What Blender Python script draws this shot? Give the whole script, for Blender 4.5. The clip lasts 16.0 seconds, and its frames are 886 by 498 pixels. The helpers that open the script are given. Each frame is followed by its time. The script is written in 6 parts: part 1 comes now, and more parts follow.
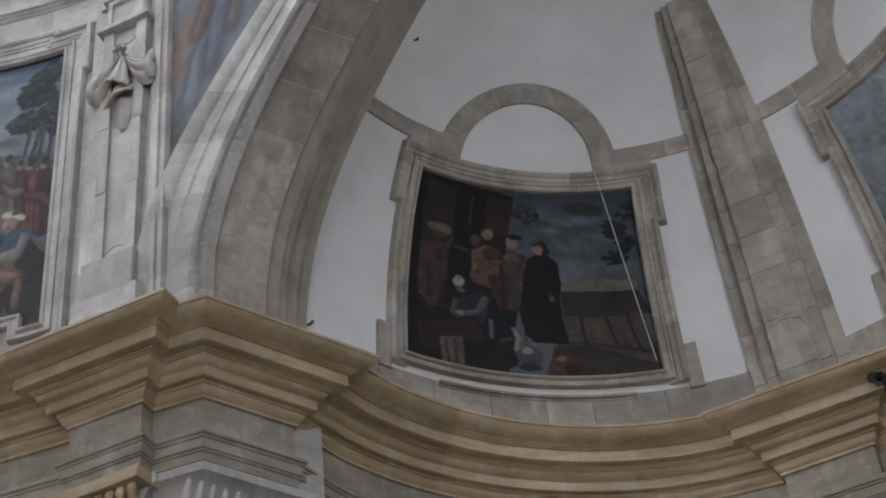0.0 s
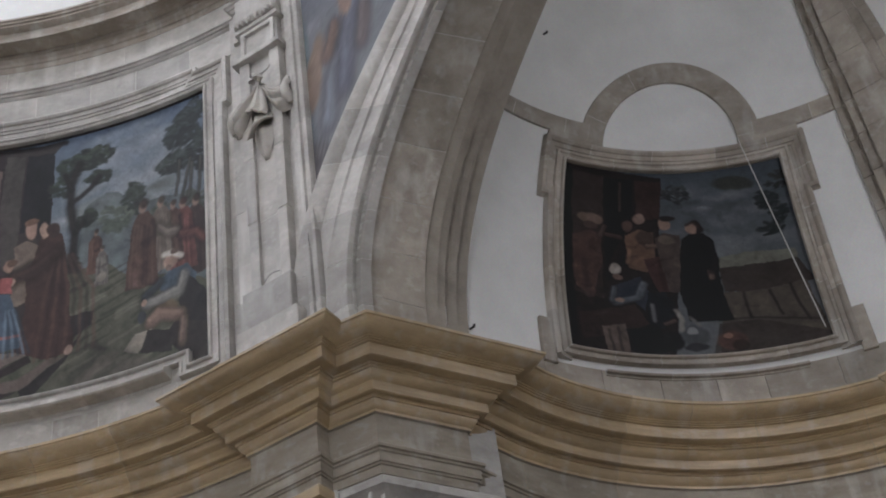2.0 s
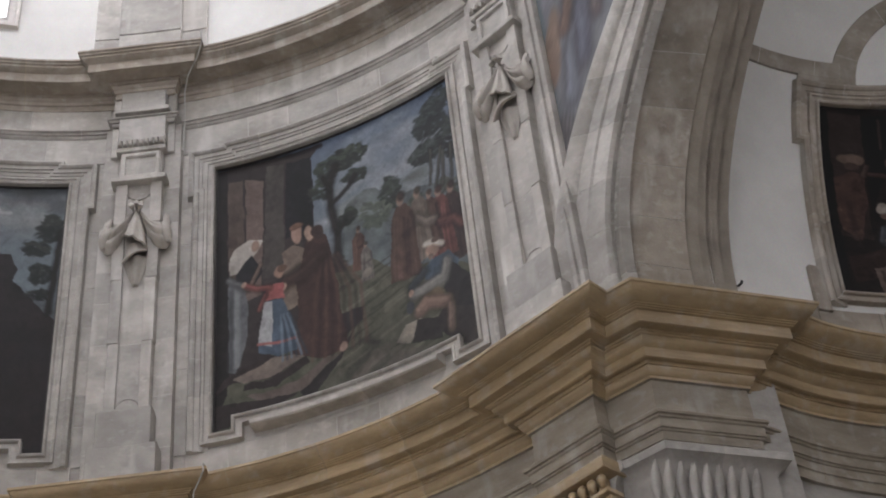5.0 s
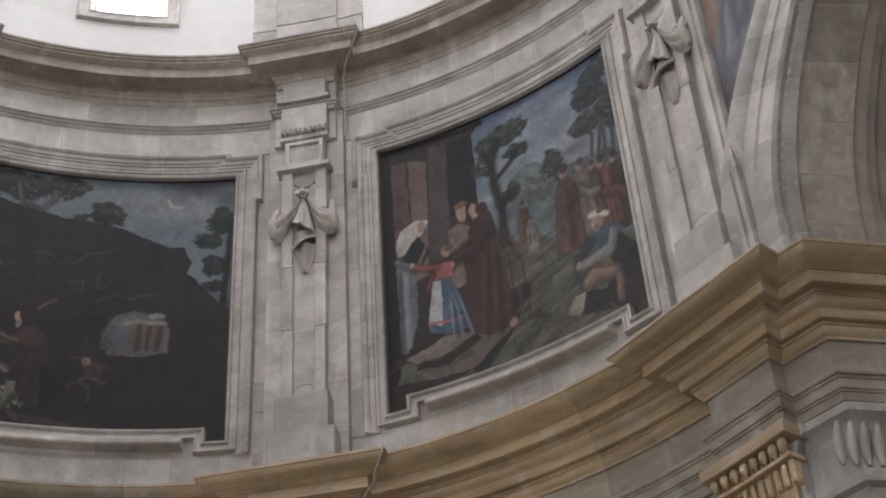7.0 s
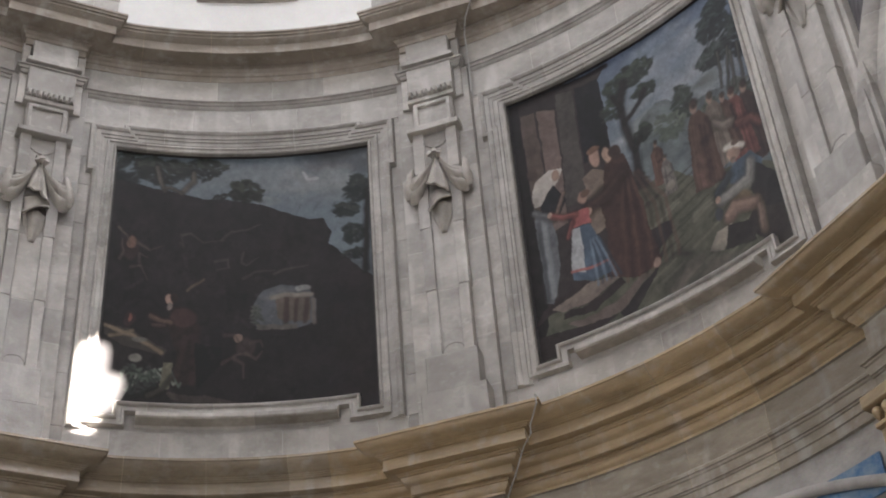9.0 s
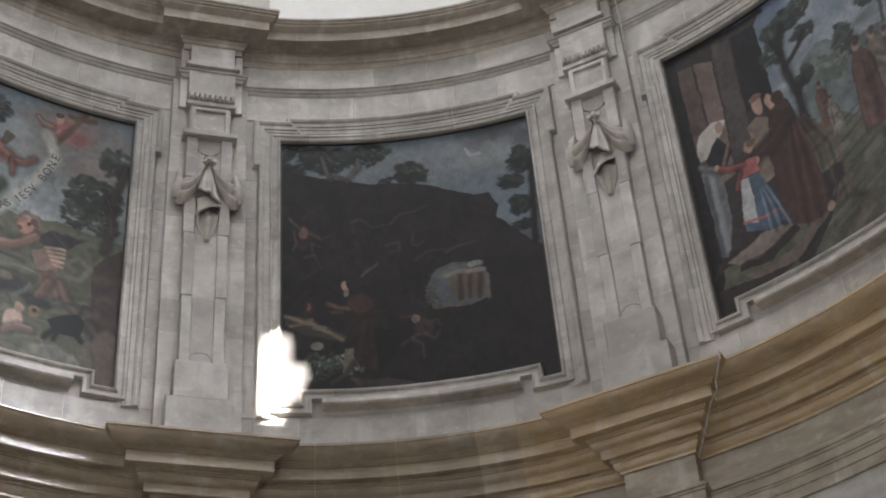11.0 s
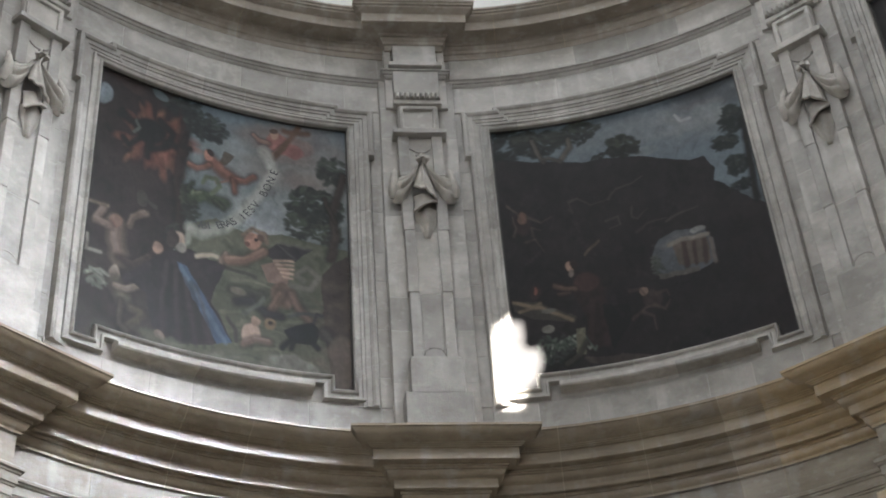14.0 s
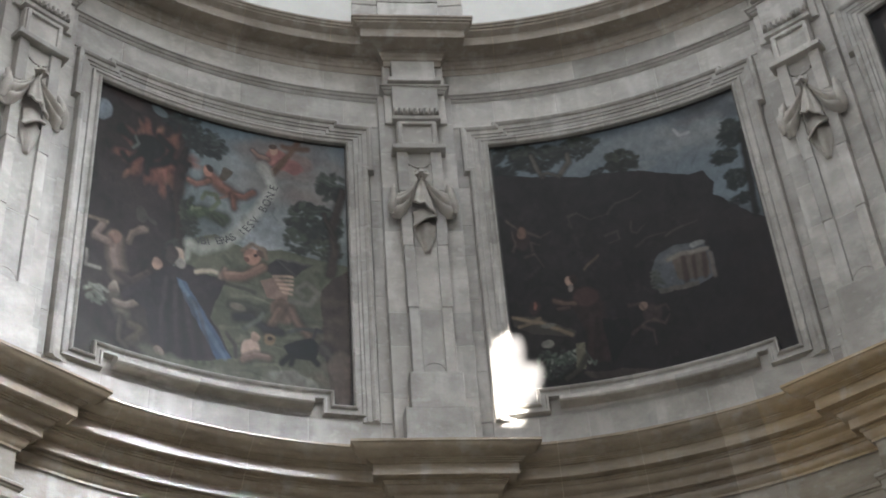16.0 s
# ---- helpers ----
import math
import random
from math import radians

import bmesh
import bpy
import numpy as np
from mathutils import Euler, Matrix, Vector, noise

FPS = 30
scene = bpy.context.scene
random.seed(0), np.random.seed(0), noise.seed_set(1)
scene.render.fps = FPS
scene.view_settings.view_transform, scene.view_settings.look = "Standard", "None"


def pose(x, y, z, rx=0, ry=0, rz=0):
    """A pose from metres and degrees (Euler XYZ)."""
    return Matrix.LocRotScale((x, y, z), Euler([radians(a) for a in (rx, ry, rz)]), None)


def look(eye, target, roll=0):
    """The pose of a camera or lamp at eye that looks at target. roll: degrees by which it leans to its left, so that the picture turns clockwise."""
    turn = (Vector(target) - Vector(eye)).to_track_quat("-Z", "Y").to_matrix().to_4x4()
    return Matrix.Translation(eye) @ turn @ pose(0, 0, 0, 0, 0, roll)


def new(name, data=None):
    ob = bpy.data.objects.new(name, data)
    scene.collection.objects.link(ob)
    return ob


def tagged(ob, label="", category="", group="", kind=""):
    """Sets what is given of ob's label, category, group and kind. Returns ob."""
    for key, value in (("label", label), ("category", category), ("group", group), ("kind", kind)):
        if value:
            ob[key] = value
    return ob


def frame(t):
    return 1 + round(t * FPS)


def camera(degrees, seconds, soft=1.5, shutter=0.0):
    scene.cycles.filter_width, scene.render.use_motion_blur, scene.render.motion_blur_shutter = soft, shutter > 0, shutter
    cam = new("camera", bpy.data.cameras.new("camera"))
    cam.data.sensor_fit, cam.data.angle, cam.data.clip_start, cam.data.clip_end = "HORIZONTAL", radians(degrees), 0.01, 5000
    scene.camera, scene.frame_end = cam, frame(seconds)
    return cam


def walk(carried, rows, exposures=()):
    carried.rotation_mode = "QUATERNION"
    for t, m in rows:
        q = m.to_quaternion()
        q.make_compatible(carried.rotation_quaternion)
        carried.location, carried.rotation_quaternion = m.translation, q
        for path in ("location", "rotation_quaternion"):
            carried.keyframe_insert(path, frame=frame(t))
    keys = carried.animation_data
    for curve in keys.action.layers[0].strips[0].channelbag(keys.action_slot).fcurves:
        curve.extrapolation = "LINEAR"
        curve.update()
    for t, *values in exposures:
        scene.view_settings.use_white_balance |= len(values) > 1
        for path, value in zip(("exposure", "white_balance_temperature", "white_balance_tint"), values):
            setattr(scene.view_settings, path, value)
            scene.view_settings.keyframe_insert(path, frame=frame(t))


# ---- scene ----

# ---------------------------------------------------------------- camera: it turns on the spot, looking up
cam = camera(30.98, 16.0, soft=2.0)
EYE = (4.748, -4.297, 1.60)
ROWS = [
    (0.0, 131.616, 5.433, 4.808),
    (0.5, 131.764, 5.795, 6.871),
    (1.0, 132.229, 6.263, 9.306),
    (1.5, 132.584, 6.758, 11.279),
    (2.0, 132.446, 6.599, 13.275),
    (2.5, 132.345, 6.347, 15.238),
    (3.0, 132.556, 5.779, 17.511),
    (3.5, 132.401, 5.228, 19.017),
    (4.0, 132.448, 4.926, 20.522),
    (6.5, 132.420, 4.055, 29.665),
    (7.0, 132.166, 3.204, 30.832),
    (7.5, 131.817, 3.119, 32.390),
    (8.0, 131.483, 3.463, 34.287),
    (8.5, 131.091, 3.551, 35.869),
    (9.0, 130.914, 3.765, 37.962),
    (11.5, 130.352, 3.879, 48.166),
    (12.0, 130.382, 4.090, 50.515),
    (12.5, 130.400, 3.893, 52.523),
    (13.0, 130.401, 3.673, 54.514),
    (13.5, 130.388, 3.368, 56.027),
    (14.0, 130.387, 3.511, 56.154),
    (14.5, 130.516, 3.934, 56.214),
    (15.0, 130.663, 3.979, 56.382),
    (15.5, 130.779, 3.783, 56.391),
    (16.0, 130.932, 3.639, 56.236),
]
EXPOSURES = [(0.0, 3.62, 6050, 15), (3.5, 3.58, 6400, 17), (7.0, 3.52, 6550, 18), (9.2, 3.55, 6550, 17), (11.5, 3.4, 6550, 14), (14.5, 3.25, 6350, 11), (16.0, 3.25, 6350, 11)]
walk(cam, [(t, pose(*EYE, rx, ry, rz)) for t, rx, ry, rz in ROWS], EXPOSURES)

# ---------------------------------------------------------------- plan in numbers
R = 6.0                       # drum wall
PITCH, TH1 = 40.5, 130.28     # bay pitch and the middle of the middle bay
PIL = [TH1 + PITCH * (1.5 - k) for k in range(4)]     # 191.03, 150.53, 110.03, 69.53
BAY = [TH1 + PITCH, TH1, TH1 - PITCH]
HALF = 12.86                  # half a painting, degrees
AXIS = 40.28                  # angles in the apse are counted from here
ARCH_AX = 30.16               # the middle of the arch
APSE = (7.687, -0.965)        # apse middle, along and across the axis
APSE_R = 3.55
UA, UW = Vector((math.cos(radians(AXIS)), math.sin(radians(AXIS)), 0)), Vector((-math.sin(radians(AXIS)), math.cos(radians(AXIS)), 0))


def pol(r, th, z=0.0):
    return Vector((r * math.cos(radians(th)), r * math.sin(radians(th)), z))


def axp(s, l, z=0.0):
    return UA * s + UW * l + Vector((0, 0, z))


# ---------------------------------------------------------------- world and lights
world = bpy.data.worlds.new("sky")
scene.world = world
world.use_nodes = True
nt = world.node_tree
sky = nt.nodes.new("ShaderNodeTexSky")
sky.sky_type, sky.sun_disc = 'NISHITA', False
SUN_EL, SUN_TH = 30.4, 313.0
sky.sun_elevation, sky.sun_rotation = radians(SUN_EL), radians(90 - SUN_TH)
nt.links.new(sky.outputs[0], nt.nodes["Background"].inputs[0])
nt.nodes["Background"].inputs[1].default_value = 0.05


def lamp(name, kind, at, to, energy, size=(1, 1), colour=(1, 1, 1)):
    data = bpy.data.lights.new(name, kind)
    data.energy, data.color = energy, colour
    ob = new(name, data)
    ob.matrix_world = look(at, to)
    if kind == 'AREA':
        data.shape, data.size, data.size_y = 'RECTANGLE', *size
    return ob


WINDOWS = [TH1 + PITCH, TH1, TH1 - PITCH, TH1 + 180 - PITCH, TH1 + 180 + PITCH, 30.16]
NARROW = TH1 + 180            # this one lets the sun in; unseen boards in it shape the patch
spot, gate = pol(5.95, 143.3, 10.6), pol(6.25, NARROW, 17.6)
sun = lamp("sun", 'SUN', gate, spot, 5.0, colour=(1, .95, .86))
sun.data.angle = radians(0.5)
for th in WINDOWS:
    boosted = th == WINDOWS[-1]                 # this lamp is stronger and narrowed, to add light on the left cornice
    pane_light = lamp("window_light", 'AREA', pol(5.93, th, 17.5), pol(5.6, 204, 7.2) if boosted else pol(0, th, 12.5), 24 if boosted else 10.6, (.82, 2.2), (.90, .95, 1))
    pane_light.data.spread = radians(50 if boosted else 180)
# unseen fill lamp added under the closed dome; no lantern is built
lamp("dome_fill", 'AREA', (0, 0, 23.8), (0, 0, 0), 34, (3, 3), (.92, .96, 1))
# broad unseen lamp behind the eye, added to brighten walls and cornice
lamp("rear_fill", 'AREA', (2.0, -9.3, 8.2), (0, 0, 9.6), 62, (7, 6), (.92, .96, 1))
APSE_FILL = -62.0           # unseen window and fill lamp added low in the apse's far side
lamp("apse_fill_light", 'AREA', axp(*APSE, 11.6) + pol(2.75, AXIS + APSE_FILL), axp(*APSE, 11.0) + pol(3, AXIS + 75), 4.5, (1.0, 1.8), (.93, .96, 1))

# ---------------------------------------------------------------- materials


def material(name, base, dark=None, rough=0.85, scale=3.0, grain=60.0, bump=0.15, metal=0.0, bands=0.0, piece=0.0, smear=0.0):
    m = bpy.data.materials.new(name)
    m.use_nodes = True
    t = m.node_tree
    b = t.nodes["Principled BSDF"]
    b.inputs["Roughness"].default_value, b.inputs["Metallic"].default_value = rough, metal
    co = t.nodes.new("ShaderNodeTexCoord")
    n1 = t.nodes.new("ShaderNodeTexNoise")
    n1.inputs["Scale"].default_value, n1.inputs["Detail"].default_value, n1.inputs["Roughness"].default_value = scale, 8, 0.65
    n2 = t.nodes.new("ShaderNodeTexNoise")
    n2.inputs["Scale"].default_value, n2.inputs["Detail"].default_value = grain, 4
    mp = t.nodes.new("ShaderNodeMapping")
    mp.inputs["Scale"].default_value = (1, 1, 1 + bands)
    t.links.new(co.outputs["Object"], mp.inputs["Vector"])
    t.links.new(mp.outputs["Vector"], n1.inputs["Vector"])
    t.links.new(co.outputs["Object"], n2.inputs["Vector"])
    ramp = t.nodes.new("ShaderNodeValToRGB")
    dark = dark or tuple(c * 0.7 for c in base)
    e = ramp.color_ramp.elements
    e[0].position, e[0].color, e[1].position, e[1].color = 0.32, (*dark, 1), 0.66, (*base, 1)
    t.links.new(n1.outputs["Fac"], ramp.inputs["Fac"])
    col = ramp.outputs["Color"]
    mix = t.nodes.new("ShaderNodeMix")
    mix.data_type, mix.blend_type = 'RGBA', 'MULTIPLY'
    mix.inputs["Factor"].default_value = 0.25
    t.links.new(col, mix.inputs["A"])
    t.links.new(n2.outputs["Color"], mix.inputs["B"])
    col = mix.outputs["Result"]
    if smear:                                              # pale lime runs and dull patches across the stones
        for (sx, sz), (lo, hi), tint, amount in (((5.0, 1.1), (.55, .68), (.66, .645, .61), smear), ((1.3, 1.0), (.50, .64), dark, .45), ((9.0, 12.0), (.58, .66), (.63, .61, .57), smear * .6)):
            mp2, n3, r3, mx = (t.nodes.new("ShaderNode" + k) for k in ("Mapping", "TexNoise", "MapRange", "Mix"))
            mp2.inputs["Scale"].default_value = (sx, sx, sz)
            mp2.inputs["Location"].default_value = (sx * 3, sz * 7, sx)
            n3.inputs["Scale"].default_value, n3.inputs["Detail"].default_value = 1.0, 6
            r3.inputs["From Min"].default_value, r3.inputs["From Max"].default_value, r3.inputs["To Max"].default_value = lo, hi, amount
            mx.data_type = 'RGBA'
            mx.inputs["B"].default_value = (*tint, 1)
            t.links.new(co.outputs["Object"], mp2.inputs["Vector"])
            t.links.new(mp2.outputs["Vector"], n3.inputs["Vector"])
            t.links.new(n3.outputs["Fac"], r3.inputs["Value"])
            t.links.new(r3.outputs["Result"], mx.inputs["Factor"])
            t.links.new(col, mx.inputs["A"])
            col = mx.outputs["Result"]
    hs = t.nodes.new("ShaderNodeHueSaturation")
    t.links.new(col, hs.inputs["Color"])
    if piece:
        oi = t.nodes.new("ShaderNodeObjectInfo")
        mr = t.nodes.new("ShaderNodeMapRange")
        mr.inputs["To Min"].default_value, mr.inputs["To Max"].default_value = 1 - piece, 1 + piece
        t.links.new(oi.outputs["Random"], mr.inputs["Value"])
        t.links.new(mr.outputs["Result"], hs.inputs["Value"])
    else:
        hs.inputs["Value"].default_value = 1.05
    t.links.new(hs.outputs["Color"], b.inputs["Base Color"])
    bp = t.nodes.new("ShaderNodeBump")
    bp.inputs["Strength"].default_value, bp.inputs["Distance"].default_value = bump, 0.02
    add = t.nodes.new("ShaderNodeMath")
    add.operation = 'ADD'
    t.links.new(n1.outputs["Fac"], add.inputs[0])
    t.links.new(n2.outputs["Fac"], add.inputs[1])
    t.links.new(add.outputs[0], bp.inputs["Height"])
    t.links.new(bp.outputs["Normal"], b.inputs["Normal"])
    return m


MORTAR = material("pale_mortar", (.60, .575, .53), (.48, .46, .42))
STONE = material("grey_limestone", (.54, .515, .475), (.33, .305, .275), bands=.6)
BUFF_MORTAR = material("buff_mortar", (.50, .42, .30), (.40, .33, .24))
STONE_BROWN = material("brown_polished_limestone", (.50, .41, .295), (.29, .23, .165), rough=.24, piece=.14, bands=5, scale=2.2, smear=.2)
STONE_DULL = material("dull_brown_limestone", (.45, .395, .32), (.27, .23, .185), rough=.36, piece=.16, bands=2, scale=2.4, smear=.3)
STONE_WARM = material("ochre_limestone", (.65, .485, .285), (.39, .285, .165), rough=.33, piece=.16, bands=6, scale=2.2, smear=.25)
STONE_APSE = material("brownish_limestone_blocks", (.49, .435, .365), (.28, .24, .195), rough=.75, piece=.2, bands=.3, scale=2.6, smear=.32)
STONE_MIX = material("buff_limestone", (.51, .445, .35), (.29, .245, .19), rough=.7, piece=.18, bands=2, scale=2.4, smear=.35)
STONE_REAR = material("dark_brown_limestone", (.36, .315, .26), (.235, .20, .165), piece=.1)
STONE_TOP = material("brown_grey_limestone", (.45, .39, .325), (.27, .23, .185), rough=.7, piece=.14, bands=1.5, smear=.3)
PLASTER = material("white_plaster", (.82, .81, .78), (.70, .69, .66), scale=1.2, bump=.05)
ASHLAR_STONE = material("grey_limestone_blocks", (.56, .53, .485), (.335, .31, .275), rough=.48, piece=.17, bands=.3, scale=2.6, smear=.42)
CARVED = material("carved_limestone", (.56, .525, .475), (.40, .365, .315), scale=5, rough=.6)
FLOOR = material("stone_paving", (.45, .42, .37), (.33, .30, .26))
BLUE = material("blue_fresco", (.05, .16, .32), (.25, .33, .40), scale=9, rough=.7)
CABLE = material("grey_cable", (.6, .59, .56), rough=.6)
# bronze of the cartouche, and the dark shade strips at the canvas edges
BRONZE_AND_SHADE = material("dark_bronze_and_shade", (.05, .042, .035), (.025, .02, .018), rough=.5)
IRON = material("black_iron", (.02, .02, .02), rough=.5)
LEAD = material("dark_glazing_bar", (.12, .12, .13), rough=.5)
INK = material("dark_lettering", (.035, .035, .04), rough=.6)


def oil_paint():
    m = material("oil_paint", (.1, .1, .1), rough=.5, bump=.06, scale=8)
    t = m.node_tree
    at = t.nodes.new("ShaderNodeAttribute")
    at.attribute_name = "paint"
    t.links.new(at.outputs["Color"], t.nodes["Principled BSDF"].inputs["Base Color"])
    t.nodes["Principled BSDF"].inputs["Specular IOR Level"].default_value = .2
    return m


OIL = oil_paint()


def clear_glass():
    m = bpy.data.materials.new("window_glass")
    m.use_nodes = True
    b = m.node_tree.nodes["Principled BSDF"]
    b.inputs["Transmission Weight"].default_value, b.inputs["Roughness"].default_value, b.inputs["IOR"].default_value = 1, .02, 1.1
    return m


GLASS = clear_glass()

# ---------------------------------------------------------------- mesh helpers


def mesh(name, verts, faces, mat, parent=None, label="", smooth=35):
    me = bpy.data.meshes.new(name)
    me.from_pydata([tuple(v) for v in verts], [], faces)
    bm = bmesh.new()
    bm.from_mesh(me)
    bmesh.ops.recalc_face_normals(bm, faces=bm.faces)
    bm.to_mesh(me)
    bm.free()
    if smooth:
        me.polygons.foreach_set("use_smooth", [True] * len(me.polygons))
        me.set_sharp_from_angle(angle=radians(smooth))
    for m in (mat if isinstance(mat, (list, tuple)) else [mat]):
        me.materials.append(m)
    ob = new(name, me)
    if parent:
        ob.parent = parent
    if label:
        ob["label"] = label
    return ob


def mitred(path):
    """Points of a plan line walked with the room on its right: each with the way in which it is set off."""
    out = []
    for i, p in enumerate(path):
        ns = []
        for a, b in ((i - 1, i), (i, i + 1)):
            if a >= 0 and b < len(path):
                d = (path[b] - path[a])
                d = Vector((d.x, d.y, 0)).normalized()
                ns.append(Vector((d.y, -d.x, 0)))
        m = ns[0] if len(ns) == 1 else (ns[0] + ns[1]) / max(0.3, 1 + ns[0].dot(ns[1]))
        out.append((Vector((p.x, p.y, 0)), m))
    return out


def sweep(name, path, profile, mat, parent=None, label="", smooth=35):
    """A moulding: the profile (inward, height), a closed loop, drawn along a plan line."""
    pts = mitred(path)
    verts, faces, n = [], [], len(profile)
    for p, m in pts:
        verts += [p + m * q + Vector((0, 0, z)) for q, z in profile]
    for i in range(len(pts) - 1):
        for j in range(n):
            k = (j + 1) % n
            faces.append((i * n + j, i * n + k, i * n + n + k, i * n + n + j))
    faces.append(tuple(range(n)))
    faces.append(tuple(range((len(pts) - 1) * n, len(pts) * n)))
    return mesh(name, verts, faces, mat, parent, label, smooth)


def arc(r, a, b, step=1.2, c=(0, 0)):
    n = max(2, int(abs(b - a) / step) + 1)
    return [Vector((c[0], c[1], 0)) + pol(r, a + (b - a) * i / (n - 1)) for i in range(n)]


def curved_box(name, a, b, z0, z1, r_out, r_in, mat, parent=None, label="", step=1.5):
    """A block of the drum wall between two angles, two heights and two radii."""
    return sweep(name, arc(r_out, a, b, step), [(0, z0), (r_out - r_in, z0), (r_out - r_in, z1), (0, z1)], mat, parent, label)


BREAK, HW = 0.15, 0.31        # pilasters stand so far before the wall, half so wide


def break_pts(th, r=R, out=BREAK, hw=HW):
    a = math.degrees(math.asin(hw / (r - out)))
    a2 = math.degrees(math.asin(hw / r))
    return [pol(r, th + a2), pol(r - out, th + a), pol(r - out, th - a), pol(r, th - a2)], a2


def drum_line(first, last, r=R):
    """The wall line round the drum, clockwise, with a break at each pilaster."""
    out, a = [], first
    for th in PIL:
        if not (last <= th <= first):
            continue
        pts, half = break_pts(th, r)
        out += arc(r, a, th + half) [:-1] + pts
        a = th - half
    if a > last + .05:
        out += arc(r, a, last)[1:]
    return out


def thing(name, at, label, category, group="", kind=""):
    ob = new(name)
    ob.empty_display_size = 0.1
    ob.location = at
    return tagged(ob, label, category, group, kind)


def under(ob, parent):
    """Hangs a mesh built in world places under a thing."""
    ob.parent = parent
    ob.matrix_parent_inverse = Matrix.Translation(-Vector(parent.location))
    return ob


def ribbon(name, frames, profile, mat, parent=None, label="", close=False, smooth=35, gap=0.0):
    """The closed profile (across, out) along frames (place, across, out)."""
    verts, faces, n, c = [], [], len(profile), len(frames)
    for i, (p, q, d) in enumerate(frames):
        shift = Vector()
        if gap and i in (0, c - 1):
            o = frames[1][0] if i == 0 else frames[c - 2][0]
            shift = (o - p).normalized() * gap
        verts += [p + shift + q * a + d * b for a, b in profile]
    for i in range(c if close else c - 1):
        k = (i + 1) % c
        for j in range(n):
            m = (j + 1) % n
            faces.append((i * n + j, i * n + m, k * n + m, k * n + j))
    if not close:
        faces += [tuple(range(n)), tuple(range((c - 1) * n, c * n))]
    ob = mesh(name, verts, faces, mat, None, label, smooth)
    return under(ob, parent) if parent else ob


def inset(profile, by):
    """The closed profile drawn in by a little on every side."""
    n = len(profile)
    area = sum(profile[i][0] * profile[(i + 1) % n][1] - profile[(i + 1) % n][0] * profile[i][1] for i in range(n))
    sg, out = (1 if area > 0 else -1), []
    for i in range(n):
        ns = []
        for p, q in ((profile[i - 1], profile[i]), (profile[i], profile[(i + 1) % n])):
            d = math.hypot(q[0] - p[0], q[1] - p[1]) or 1
            ns.append((-(q[1] - p[1]) / d * sg, (q[0] - p[0]) / d * sg))
        k = max(.5, 1 + ns[0][0] * ns[1][0] + ns[0][1] * ns[1][1])
        out.append((profile[i][0] + by * (ns[0][0] + ns[1][0]) / k, profile[i][1] + by * (ns[0][1] + ns[1][1]) / k))
    return out


def stones(name, frames, profile, mat, parent, length=0.7, gap=0.003, rnd=None, lower=None, bed=None):
    """A moulding cut into stones with fine joints; corners stay whole."""
    rnd = rnd or random.Random(3)
    ribbon("mortar", frames, inset(profile, .0012), bed or MORTAR, parent)
    start, run, want = 0, 0.0, length * rnd.uniform(.7, 1.3)
    for i in range(1, len(frames)):
        run += (frames[i][0] - frames[i - 1][0]).length
        last = i == len(frames) - 1
        straight = last or frames[i][1].length < 1.02 and frames[i - 1][1].length < 1.02
        if last or (run > want and straight and len(frames) - i > 2):
            ob = ribbon(name, frames[start:i + 1], profile, mat, parent, gap=gap)
            if lower:                                      # the courses below this height are of the second stone
                for f in ob.data.polygons:
                    f.material_index = 1 if f.center.z < lower else 0
            start, run, want = i, 0.0, length * rnd.uniform(.7, 1.3)


def plan_frames(path, step=0.16, reach=0.0):
    """Frames along a plan line; within reach of a corner only the corner itself is kept, so that mouldings don't fold over."""
    path = [p for i, p in enumerate(path) if not i or (p - path[i - 1]).length > 1e-4]
    bends = [p for p, m in mitred(path) if m.length > 1.1]
    fine = [path[0]]
    for a, b in zip(path, path[1:]):
        n = max(1, int((b - a).length / step))
        fine += [a.lerp(b, (k + 1) / n) for k in range(n)]
    last = len(fine) - 1
    fine = [p for i, p in enumerate(fine) if i in (0, last) or min([(p.xy - c.xy).length for c in bends] or [9]) < 1e-5 or all((p.xy - c.xy).length > reach for c in bends)]
    return [(p, m, Vector((0, 0, 1))) for p, m in mitred(fine)]


def on_drum(th, r=R):
    """Surface of a bay: x metres to the right of the angle th, z up."""
    def at(x, z):
        a = th - math.degrees(x / r)
        n = -pol(1, a)
        return pol(r, a, z), Vector((-n.y, n.x, 0)) * 1.0, n
    return at


